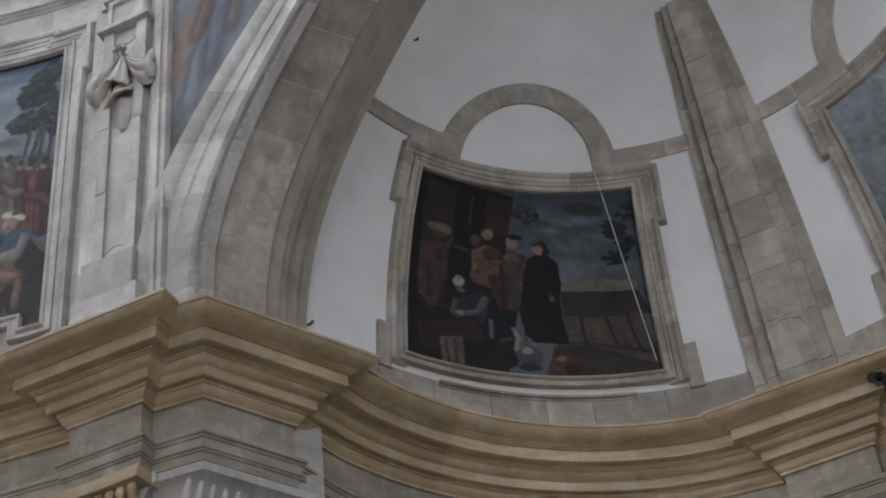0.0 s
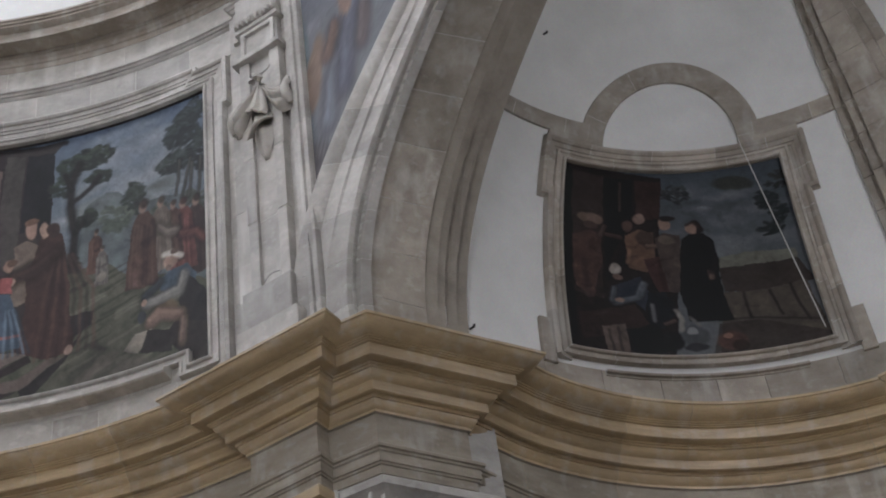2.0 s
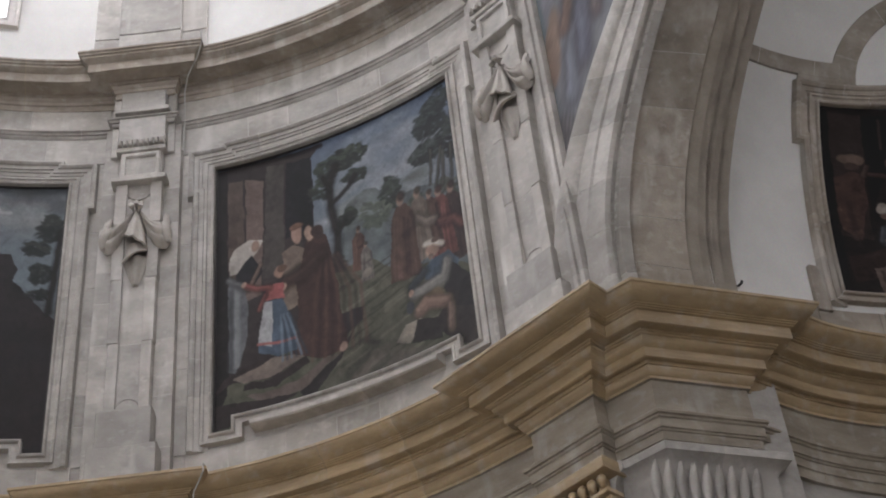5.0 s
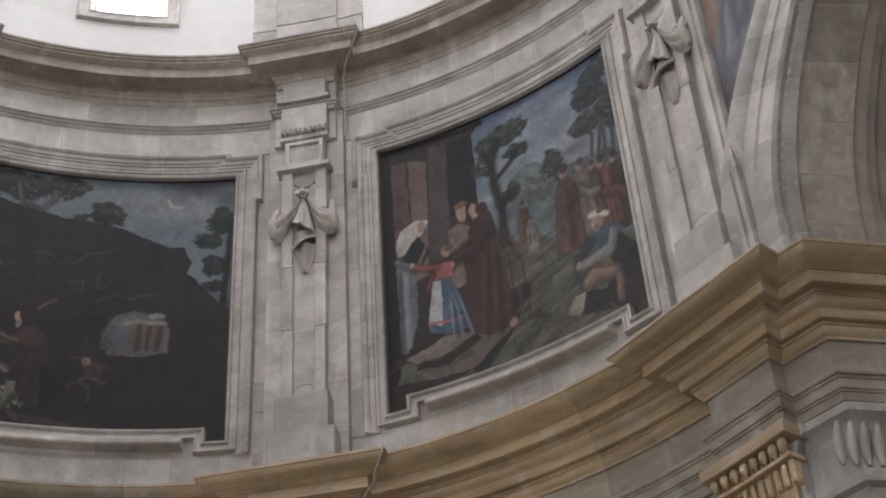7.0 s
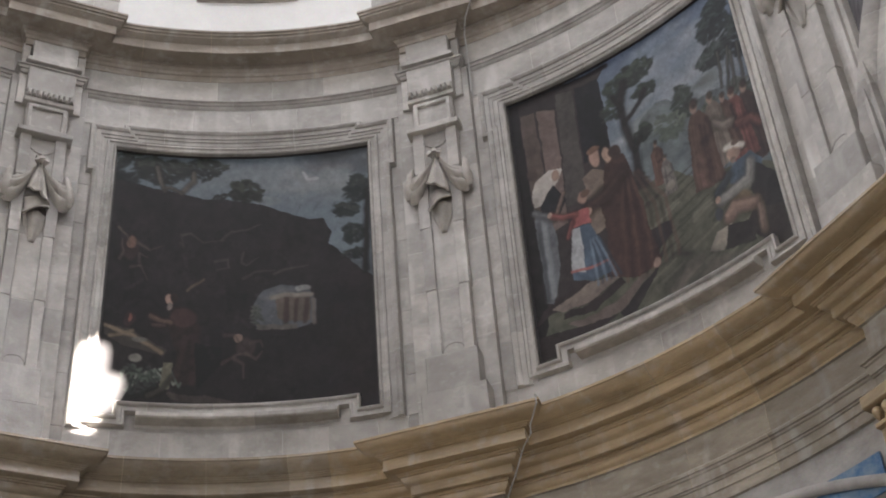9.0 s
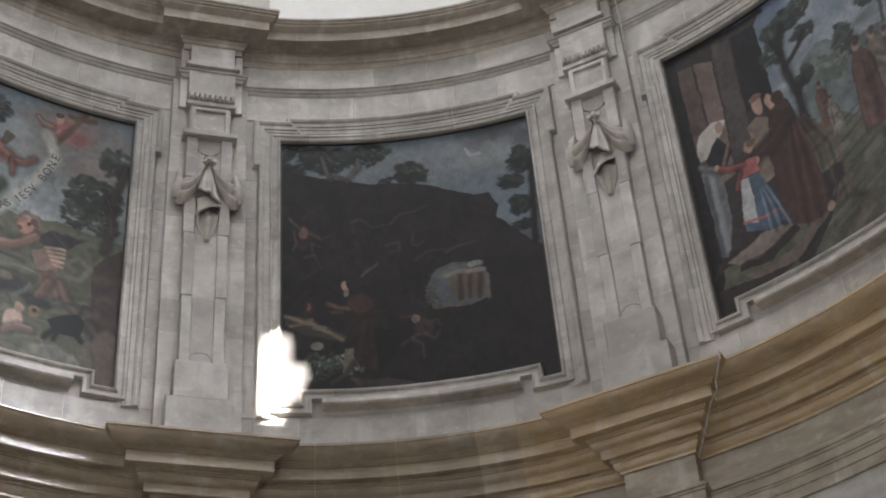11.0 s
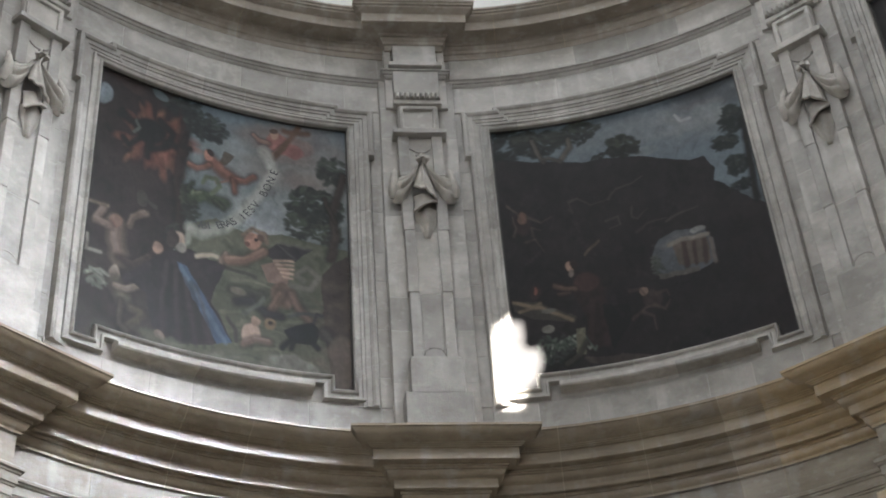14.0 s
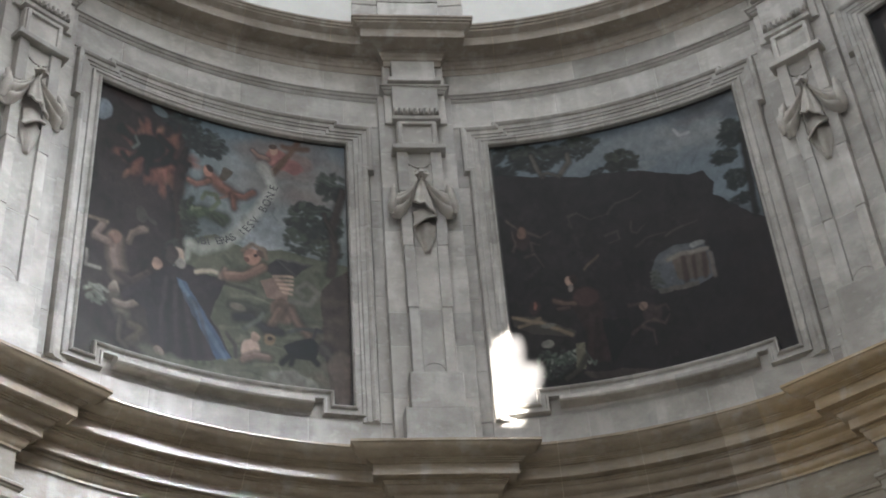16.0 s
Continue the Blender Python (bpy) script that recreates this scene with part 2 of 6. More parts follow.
def surf_frames(at, path, close=False, step=0.15):
    """Frames along a line (x, z) on a surface; across points to the left of the way."""
    pts, n = [], len(path)
    segs = list(zip(path, path[1:] + (path[:1] if close else [])))[: n if close else n - 1]
    for (a, b) in segs:
        k = max(1, int(math.hypot(b[0] - a[0], b[1] - a[1]) / step))
        pts += [(a[0] + (b[0] - a[0]) * i / k, a[1] + (b[1] - a[1]) * i / k) for i in range(k)]
    if not close:
        pts.append(path[-1])
    out, c = [], len(pts)
    for i, (x, z) in enumerate(pts):
        ns = []
        for a, b in ((i - 1, i), (i, i + 1)):
            if close or (a >= 0 and b < c):
                p, q = pts[a % c], pts[b % c]
                d = math.hypot(q[0] - p[0], q[1] - p[1]) or 1
                ns.append((-(q[1] - p[1]) / d, (q[0] - p[0]) / d))
        if len(ns) == 1:
            m = ns[0]
        else:
            k = max(.3, 1 + ns[0][0] * ns[1][0] + ns[0][1] * ns[1][1])
            m = ((ns[0][0] + ns[1][0]) / k, (ns[0][1] + ns[1][1]) / k)
        p, t, nrm = at(x, z)
        e = .01
        tx = (at(x + e, z)[0] - p).normalized()
        tz = (at(x, z + e)[0] - p).normalized()
        out.append((p, tx * m[0] + tz * m[1], nrm))
    return out


def plate(name, at, x0, x1, z0, z1, d0, d1, mat, parent, label="", nx=None, taper=0.0, bevel=0.006):
    """A slab on a surface from depth d0 to d1, with softened front edges; taper narrows its foot."""
    nx = nx or max(1, int((x1 - x0) / .16))
    nz = max(1, int((z1 - z0) / .14))
    verts, faces = [], []
    rings = ((0, d0), (0, d1 - bevel), (bevel, d1))
    def pt(x, z, d, mid):
        k = 1 - taper * (z1 - z) / (z1 - z0)
        p, _, n = at(mid + (x - mid) * k, z)
        return p + n * d
    mid = (x0 + x1) / 2
    for b, d in rings:
        for j in range(nz + 1):
            for i in range(nx + 1):
                verts.append(pt(x0 + b + (x1 - x0 - 2 * b) * i / nx, z0 + b + (z1 - z0 - 2 * b) * j / nz, d, mid))
    w, lay = nx + 1, (nx + 1) * (nz + 1)
    for j in range(nz):
        for i in range(nx):
            k = 2 * lay + j * w + i
            faces.append((k, k + 1, k + w + 1, k + w))
    edge = [j * w for j in range(nz + 1)] + [nz * w + i for i in range(1, nx + 1)] + [j * w + nx for j in range(nz - 1, -1, -1)] + [i for i in range(nx - 1, 0, -1)]
    for r in range(2):
        for a, b in zip(edge, edge[1:] + edge[:1]):
            faces.append((r * lay + a, r * lay + b, (r + 1) * lay + b, (r + 1) * lay + a))
    ob = mesh(name, verts, faces, mat, None, label, 25)
    return under(ob, parent) if parent else ob


def tube(name, pts, rad, mat, parent=None, label="", sides=8, flat=1.0):
    """A rounded rope along points; rad a number or one for each point."""
    verts, faces, n = [], [], len(pts)
    for i, p in enumerate(pts):
        d = (pts[min(i + 1, n - 1)] - pts[max(i - 1, 0)]).normalized()
        a = d.orthogonal().normalized() if abs(d.z) < .9 else d.cross(Vector((1, 0, 0))).normalized()
        b = d.cross(a)
        r = rad[i] if isinstance(rad, (list, tuple)) else rad
        verts += [p + (a * math.cos(math.tau * k / sides) + b * math.sin(math.tau * k / sides) * flat) * r for k in range(sides)]
    for i in range(n - 1):
        for k in range(sides):
            m = (k + 1) % sides
            faces.append((i * sides + k, i * sides + m, (i + 1) * sides + m, (i + 1) * sides + k))
    faces += [tuple(range(sides)), tuple(range((n - 1) * sides, n * sides))]
    ob = mesh(name, verts, faces, mat, None, label, 60)
    return under(ob, parent) if parent else ob


# ---------------------------------------------------------------- lower entablature: drum, arch jamb, apse
JAMB, R2, S_BACK = 2.31, 6.08, 6.41
jamb_s = math.sqrt(R2 ** 2 - JAMB ** 2)
a_join = math.degrees(math.atan2(math.sqrt(APSE_R ** 2 - (S_BACK - APSE[0]) ** 2), S_BACK - APSE[0]))
RIB = 27.4                     # rib of the apse, degrees from its axis
cut = [p for p in drum_line(232, 60) if math.degrees(math.atan2(p.y, p.x)) % 360 > 66]
apse_c = axp(*APSE)
apse_in = (apse_c.x, apse_c.y)


def apse_arc(a, b, r=APSE_R):
    return arc(r, AXIS + a, AXIS + b, 1.5, apse_in)


rib_a = math.degrees(math.asin(.40 / APSE_R))
rib_line = [apse_c + pol(APSE_R, AXIS + RIB + rib_a), apse_c + pol(APSE_R - .13, AXIS + RIB + rib_a), apse_c + pol(APSE_R - .13, AXIS + RIB - rib_a), apse_c + pol(APSE_R, AXIS + RIB - rib_a)]
jamb_line = [axp(jamb_s, JAMB), axp(S_BACK, JAMB)]
line = cut + jamb_line + apse_arc(a_join, RIB + rib_a)[:-1] + rib_line + apse_arc(RIB - rib_a, -60)[1:]
PROFILE = [(-.3, 9.49), (.53, 9.49), (.53, 9.465), (.517, 9.46), (.505, 9.438), (.475, 9.41), (.43, 9.39), (.388, 9.384), (.388, 9.372), (.373, 9.372), (.373, 9.361), (.357, 9.361), (.357, 9.35), (.335, 9.349), (.335, 9.242),
           (.322, 9.236), (.318, 9.246), (.246, 9.246), (.246, 9.226), (.233, 9.226), (.233, 9.21), (.217, 9.205), (.205, 9.178), (.183, 9.158), (.158, 9.15), (.15, 9.146), (.15, 9.062), (.138, 9.056), (.135, 9.066), (.093, 9.066),
           (.093, 9.034), (.079, 9.034), (.076, 9.008), (.058, 8.978), (.036, 8.962), (.036, 8.938), (.012, 8.934), (.012, 8.645), (.052, 8.64), (.085, 8.61), (.085, 8.585), (.066, 8.58), (.066, 8.562), (.052, 8.555), (.052, 8.475),
           (.038, 8.47), (.038, 8.455), (.026, 8.45), (.026, 8.375), (.012, 8.37), (.012, 8.28), (-.3, 8.28)]
cornice = thing("cornice_lower", (0, 0, 8.3), "ochre limestone entablature running round drum and apse", "cornice", kind="structure")
split = next(i for i, p in enumerate(line) if math.degrees(math.atan2(p.y, p.x)) % 360 < PIL[2] + 12)
stones("cornice_stone", plan_frames(line[:split + 1], reach=.56), PROFILE, [STONE_BROWN, STONE_DULL], cornice, 0.8, lower=8.94, bed=BUFF_MORTAR)
stones("cornice_stone", plan_frames(line[split:], reach=.56), PROFILE, [STONE_WARM, STONE_MIX], cornice, 0.8, lower=8.94, bed=BUFF_MORTAR)

# upper cornice
UPPER = [(-.3, 15.29), (.37, 15.29), (.37, 15.264), (.353, 15.256), (.353, 15.23), (.334, 15.222), (.334, 15.198), (.312, 15.182), (.288, 15.166), (.27, 15.156), (.27, 15.035), (.258, 15.03), (.254, 15.05), (.075, 15.05), (.075, 15.01),
         (.058, 15.004), (.05, 14.972), (.034, 14.956), (.028, 14.918), (.013, 14.908), (.013, 14.83), (-.3, 14.83)]
up_line = drum_line(232, 12)
cornice_up = thing("cornice_upper", (0, 0, 14.8), "grey limestone cornice with breaks over the pilasters", "cornice", kind="structure")
stones("cornice_stone", plan_frames(up_line, reach=.42), UPPER, STONE_TOP, cornice_up, 0.8, bed=BUFF_MORTAR)
ARCHI = [(-.02, 14.475), (.075, 14.475), (.075, 14.458), (.055, 14.45), (.045, 14.425), (.03, 14.42), (.026, 14.40), (.012, 14.385), (-.02, 14.385)]
string = thing("trim_string_course", (0, 0, 14.4), "thin grey limestone string course above the frames", "moulding", kind="structure")
stones("moulding_stone", plan_frames(up_line), ARCHI, STONE, string, 1.1)

# ---------------------------------------------------------------- drum walls
wall = sweep("wall_drum", arc(R, 232, 64.5), [(0, 9.38), (0, 15.1), (-.5, 15.1), (-.5, 9.38)], STONE)
tagged(wall, "grey limestone ashlar drum wall", "wall", kind="structure")
low = sweep("wall_lower", arc(R + .02, 232, 66), [(0, 0), (0, 8.4), (-.5, 8.4), (-.5, 0)], STONE)
tagged(low, "plain grey limestone lower wall of the rotunda", "wall", kind="structure")
floor = mesh("floor", [pol(16, a, 0) for a in range(0, 360, 6)], [tuple(range(60))], FLOOR)
tagged(floor, "pale worn stone paving", "floor", kind="structure")
back = sweep("wall_rear", arc(R + .02, -9, -128), [(0, 9.4), (0, 15.1), (-.5, 15.1), (-.5, 9.4)], STONE)
tagged(back, "plain limestone wall over the open side of the rotunda", "wall", kind="structure")
# unseen walls added to close the open side and keep stray sun out
CLOSING_LINE = [Vector(c) for c in ((-4.0, -9.5, 0), (10.9, -9.5, 0), (10.9, 6.0, 0))]
closing_wall = sweep("wall_closing", CLOSING_LINE[::-1], [(0, 0), (0, 15.2), (-.4, 15.2), (-.4, 0)], PLASTER)
tagged(closing_wall, "unseen white plastered wall added to close the open side", "wall", kind="structure")
west = sweep("wall_west", [Vector((-4.0, -9.5, 0)), pol(R + .02, 232)], [(0, 0), (0, 15.2), (-.4, 15.2), (-.4, 0)], PLASTER)
tagged(west, "unseen white plastered wall added at the open side's west end", "wall", kind="structure")
# unseen flat cover, added to block stray sun; the drum's own opening left free
verts = [pol(R + .3, a, 15.1) for a in range(0, 360, 6)] + [pol(22, a, 15.1) for a in range(0, 360, 6)]
sun_cover = mesh("ceiling_hall", verts, [(i, (i + 1) % 60, 60 + (i + 1) % 60, 60 + i) for i in range(60)], PLASTER)
tagged(sun_cover, "unseen flat white cover outside the drum, added to block stray sun", "ceiling", kind="structure")

# ashlar of the wall strips, frieze and sill band
ASHLAR = random.Random(11)
for k, th in enumerate(BAY):
    at = on_drum(th)
    for z0, z1, half, lo, hi in ((14.0, 14.385, 1.72, .45, .75), (14.475, 14.83, 1.72, .5, .85), (9.42, 10.10, 1.60, .4, .7)):
        x = -half
        lift = .012 if z0 < 10 else 0
        under(plate("mortar", at, -half, half, z0, z1, -.02, .0085 + lift, MORTAR, None, bevel=.002), wall)
        while x < half - .01:
            x1 = min(half, x + ASHLAR.uniform(lo, hi))
            if half - x1 < .22:
                x1 = half
            under(plate("ashlar_block", at, x + .003, x1 - .003, z0 + .003, z1 - .003, -.02, .0115 + ASHLAR.uniform(-.0015, .002) + lift, ASHLAR_STONE, None, bevel=.0025), wall)
            x = x1
    for x0, x1 in ((-1.83, -1.595), (1.595, 1.83)):
        z = 10.1
        under(plate("mortar", at, x0, x1, 10.1, 13.98, -.02, .005, MORTAR, None, bevel=.002), wall)
        while z < 13.97:
            z1 = min(13.98, z + ASHLAR.uniform(.35, .6))
            if 13.98 - z1 < .2:
                z1 = 13.98
            under(plate("ashlar_block", at, x0, x1, z + .003, z1 - .003, -.02, .0085 + ASHLAR.uniform(-.0015, .002), ASHLAR_STONE, None, bevel=.0025), wall)
            z = z1

# ---------------------------------------------------------------- frames round the paintings
INNER = [(0, -.01), (0, .07), (.014, .08), (.028, .07), (.032, .045), (.052, .042), (.07, .048), (.078, .066), (.1, .066), (.105, .03), (.105, -.01)]
OUTER = [(-.075, -.01), (-.075, .026), (-.03, .028), (-.026, .04), (.004, .042), (.008, .056), (.055, .058), (.06, .076), (.085, .09), (.112, .08), (.118, .05), (.125, .03), (.125, -.01)]
for th in BAY:
    at = on_drum(th)
    f = thing("picture_frame", pol(R, th, 10.1), "grey limestone eared moulded frame set into the drum wall", "frame", "frames round the drum paintings")
    inner = [(-1.347, 10.24), (-1.347, 13.66), (1.347, 13.66), (1.347, 10.24), (1.154, 10.24), (1.154, 10.40), (-1.154, 10.40), (-1.154, 10.24)]
    rnd = random.Random(int(th))
    fr = surf_frames(at, inner, True)
    stones("inner_moulding", fr + fr[:1], INNER, ASHLAR_STONE, f, .55, rnd=rnd)
    outer = [(-1.455, 10.08), (-1.455, 13.40), (-1.515, 13.40), (-1.515, 13.835), (-1.16, 13.835), (-1.16, 13.885), (1.16, 13.885), (1.16, 13.835), (1.515, 13.835), (1.515, 13.40), (1.455, 13.40), (1.455, 10.08)]
    stones("outer_moulding", surf_frames(at, outer), OUTER, ASHLAR_STONE, f, .6, rnd=rnd)
    SILL = [(-.01, -.01), (-.01, .004), (.02, .006), (.022, .135), (.035, .15), (.075, .15), (.085, .12), (.11, .1), (.13, .07), (.135, -.01)]
    stones("sill", surf_frames(at, [(-.95, 10.165), (.95, 10.165)]), SILL, ASHLAR_STONE, f, .8, rnd=rnd)

# ---------------------------------------------------------------- pilasters


def pilaster(th):
    flush = on_drum(th)

    def at(x, z):
        p, t, n = flush(x, z)
        return p, t, n * 1.38

    g = thing("pilaster", pol(R, th, 9.5), "grey limestone pilaster with sunk tapering panel and carved capital blocks", "pilaster", "pilasters round the drum")
    z, rnd = 9.47, random.Random(int(th * 3))
    plate("mortar", at, -.408, .408, 9.47, 14.39, -.02, .0742, MORTAR, g, bevel=.002)
    plate("mortar", at, -.243, .243, 10.56, 13.47, .06, .1172, MORTAR, g, taper=.16, bevel=.002)
    while z < 14.38:                                      # backing strip in courses
        z1 = min(14.39, z + rnd.uniform(.4, .7))
        if 14.39 - z1 < .25:
            z1 = 14.39
        plate("backing_stone", at, -.41, .41, z + .003, z1 - .003, -.02, .075, ASHLAR_STONE, g, bevel=.0025)
        z = z1
    for a, b in ((10.56, 11.35), (11.35, 12.15), (12.15, 12.9), (12.9, 13.47)):
        t = 1 - .16 * (13.47 - b) / 2.9
        for x0, x1, d in ((-.245, -.125, .145), (.125, .245, .145), (-.125, .125, .118)):
            plate("shaft_stone", at, x0 * t, x1 * t, a + .0025, b - .0025, .07, d, ASHLAR_STONE, g, bevel=.004)
    m = [at(.11 * math.cos(math.radians(a)), 10.60 + .10 * math.sin(math.radians(a))) for a in range(0, 181, 15)]
    tube("panel_arch", [p + n * .118 for p, _, n in m], .007, ASHLAR_STONE, g)
    plate("pedestal_block", at, -.265, .265, 10.10, 10.50, .07, .20, ASHLAR_STONE, g)
    plate("pedestal_fillet", at, -.25, .25, 10.50, 10.555, .07, .165, ASHLAR_STONE, g)
    plate("plinth", at, -.33, .33, 9.46, 10.098, .07, .212, ASHLAR_STONE, g)
    # capital blocks, from below
    plate("ledge", at, -.295, .295, 13.47, 13.53, .05, .185, ASHLAR_STONE, g)
    plate("panel_block", at, -.225, .225, 13.53, 13.94, .07, .128, ASHLAR_STONE, g)
    fr = surf_frames(at, [(-.16, 13.60), (-.16, 13.87), (.16, 13.87), (.16, 13.60)], True, .5)
    ribbon("panel_border", fr, [(0, .13), (.004, .15), (.02, .155), (.045, .15), (.05, .13)], ASHLAR_STONE, g, close=True)
    plate("capital_slab", at, -.27, .27, 13.94, 14.00, .05, .16, ASHLAR_STONE, g)
    for i in range(9):
        plate("leaf", at, -.255 + i * .0575, -.205 + i * .0575, 14.0, 14.085, .1, .19, ASHLAR_STONE, g, nx=2, bevel=.015)
    for x0, x1, z0, z1, d in ((-.26, .26, 14.085, 14.50, .155), (-.305, .305, 14.50, 14.56, .19), (-.25, .25, 14.56, 14.86, .16), (-.345, -.26, 13.95, 14.86, .10), (.26, .345, 13.95, 14.86, .10)):
        plate("capital_block", at, x0, x1, z0, z1, .05, d, ASHLAR_STONE, g)
    arcs = [at(.15 * math.cos(math.radians(a)), 13.43 - .17 * math.sin(math.radians(a))) for a in range(20, 161, 10)]
    tube("carved_arc", [p + n * .12 for p, _, n in arcs], .012, ASHLAR_STONE, g)
    return g


def cloth(name, at, rows, cols, place, parent, thick=.022):
    """A thick sheet of carved cloth; place(u, v) gives x, z and depth."""
    verts = [at(*place(i / rows, j / cols)) for i in range(rows + 1) for j in range(cols + 1)]
    w = cols + 1
    faces = [(i * w + j, i * w + j + 1, i * w + w + j + 1, i * w + w + j) for i in range(rows) for j in range(cols)]
    o = mesh(name, verts, faces, CARVED, None, "", 50)
    o.modifiers.new("thick", 'SOLIDIFY').thickness = thick
    return under(o, parent)


def drapery(th):
    """Carved cloth: a knot, two gathered swags drawn up to hooks and a tail folded twice."""
    at0 = on_drum(th)

    def at(x, z, d):
        p, _, n = at0(x, z)
        return p + n * (d + .055)
    g = thing("carved_drapery", at(0, 12.1, .08), "pale carved stone drapery with two swags and a folded tail", "carving", "draperies on the pilasters")
    for dx0, dz0 in ((-.045, -.01), (0, .02), (.045, -.01)):
        tube("knot", [at(dx0 * .6, 13.03 + dz0, .17), at(dx0, 13.07 + dz0, .23), at(dx0 * 1.2, 13.10 + dz0, .215), at(dx0, 13.115 + dz0, .17)], [.012, .034, .03, .01], CARVED, g)

    def pleat(k):
        return 2 * abs(math.sin(k)) ** .7 - 1

    for side in (-1, 1):
        def swag(u, v):
            x = side * (.025 + .30 * u ** .85)
            top = 13.06 - .62 * u * (1 - u) - .16 * u * u
            bottom = 13.00 - .50 * math.sin(math.pi * min(1, u * .62) ** .9) + .02 * u
            if u > .8:
                top += (u - .8) * .35
            swell = math.sin(math.pi * (.08 + .84 * v))
            d = .115 + .13 * math.sin(math.pi * min(1, .12 + u * .8)) * swell + .024 * pleat(v * 8.5 + u * 1.3) * math.sin(math.pi * (.15 + .7 * u))
            return x + side * .03 * swell * u, top + (bottom - top) * v, d
        cloth("swag", at, 26, 40, swag, g)
        tube("swag_end", [at(side * (.335 - .006 * k), 12.58 + .058 * k, .13 + .05 * math.sin(k * .55)) for k in range(9)], [.03, .055, .058, .045, .034, .03, .03, .026, .006], CARVED, g, sides=10)

    def upper(u, v):
        w = 2 * v - 1
        half = .03 + .10 * u
        return w * half + .01 * u, 13.05 - .47 * u - .085 * u * w, .14 + .05 * u + .085 * math.cos(w * 1.4) * (.5 + .5 * u) + .016 * math.cos(w * 8) * u + .03 * max(0, u - .85) / .15
    cloth("tail_upper_fold", at, 24, 24, upper, g)

    def middle(u, v):
        w = 2 * v - 1
        half = .10 + .025 * u
        return w * half + .02 * math.sin(u * 3), 12.60 - .22 * u + .075 * w * u, .12 + .05 * u + .06 * math.cos(w * 1.5) + .05 * max(0, u - .7) / .3
    cloth("tail_middle_fold", at, 14, 20, middle, g)

    def lower(u, v):
        w = 2 * v - 1
        half = .115 * (1 - u ** 1.5) + .004
        return w * half + .012, 12.42 - .35 * u, .085 + .085 * math.cos(w * 1.45) * (1 - .6 * u) + .01 * math.cos(w * 6)
    cloth("tail_tip", at, 16, 18, lower, g)
    return g


for th in PIL:
    pilaster(th)
    drapery(th)

# ---------------------------------------------------------------- arch into the apse
SPRING = 9.95
UA2, UW2 = pol(1, ARCH_AX), pol(1, ARCH_AX + 90)


def arch_at(rad, deg, rho):
    """A point of the arch: its own radius and angle, and the distance from the drum's middle."""
    lat = rad * math.cos(math.radians(deg))
    return UA2 * math.sqrt(rho * rho - lat * lat) + UW2 * lat + Vector((0, 0, SPRING + rad * math.sin(math.radians(deg))))


arch = thing("arch", arch_at(3.13, 90, 5.9), "grey limestone arch with moulded archivolt and plain soffit", "arch", kind="structure")
EDGES = [(3.13, 5.90), (3.135, 5.865), (3.27, 5.86), (3.28, 5.845), (3.30, 5.845), (3.31, 5.862), (3.42, 5.855), (3.43, 5.835), (3.46, 5.82), (3.50, 5.80), (3.54, 5.80), (3.55, 6.0)]
BROAD = ((5.88, 5.955, 3.165, 3.165), (5.955, 6.03, 3.115, 3.115), (6.03, 6.56, 3.18, 3.29))


def arch_band(name, a0, a1, ring_pts, mat, n=8):
    """A stretch of the arch between two angles with the given closed outline (radius, distance)."""
    verts, faces, k = [], [], len(ring_pts)
    for i in range(n + 1):
        verts += [arch_at(r, a0 + (a1 - a0) * i / n, c) for r, c in ring_pts]
    for i in range(n):
        for j in range(k):
            q = (j + 1) % k
            faces.append((i * k + j, i * k + q, (i + 1) * k + q, (i + 1) * k + j))
    faces += [tuple(range(k)), tuple(range(n * k, (n + 1) * k))]
    return under(mesh(name, verts, faces, mat), arch)


for c0, c1, r0, r1 in BROAD:
    arch_band("mortar", -9, 150, [(r0 + .003, c0), (r1 + .003, c1 - .003), (r1 + .25, c1 - .003), (r0 + .25, c0)], MORTAR, 80)
arch_band("mortar", -9, 150, [(r + .002, c + .003) for r, c in EDGES], MORTAR, 80)
rnd = random.Random(5)
deg = -9.0
while deg < 140:
    d1 = deg + rnd.uniform(6.5, 9.5)
    arch_band("archivolt_stone", deg + .05, d1 - .05, EDGES, ASHLAR_STONE)
    for i, (c0, c1, r0, r1) in enumerate(BROAD):
        o = 3.2 if i != 1 else 0
        arch_band("soffit_stone", deg + o + .05, d1 + o - .05, [(r0, c0), (r1, c1), (r1 + .25, c1), (r0 + .25, c0)], STONE_APSE if i == 2 else ASHLAR_STONE)
    deg = d1
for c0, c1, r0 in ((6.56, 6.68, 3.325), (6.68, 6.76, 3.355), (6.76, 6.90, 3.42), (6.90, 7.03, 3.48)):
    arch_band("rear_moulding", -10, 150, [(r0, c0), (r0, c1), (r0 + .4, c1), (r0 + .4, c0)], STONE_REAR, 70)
# jamb wall under and behind the springing
tagged(sweep("wall_jamb", [axp(5.62, JAMB + .02), axp(6.7, JAMB + .02)], [(0, 0), (0, 9.7), (-.6, 9.7), (-.6, 0)], STONE), "plain limestone arch jamb", "wall", kind="structure")

# ---------------------------------------------------------------- painted spandrel between pilaster and arch
SP_R = 5.86
sp = thing("spandrel_painting", pol(SP_R, 62, 11), "faded oil painting of clouds filling the curved spandrel", "painting")
verts, faces, cols = [], [], []
NX_SP, NZ_SP = NX, NZ = 90, 150
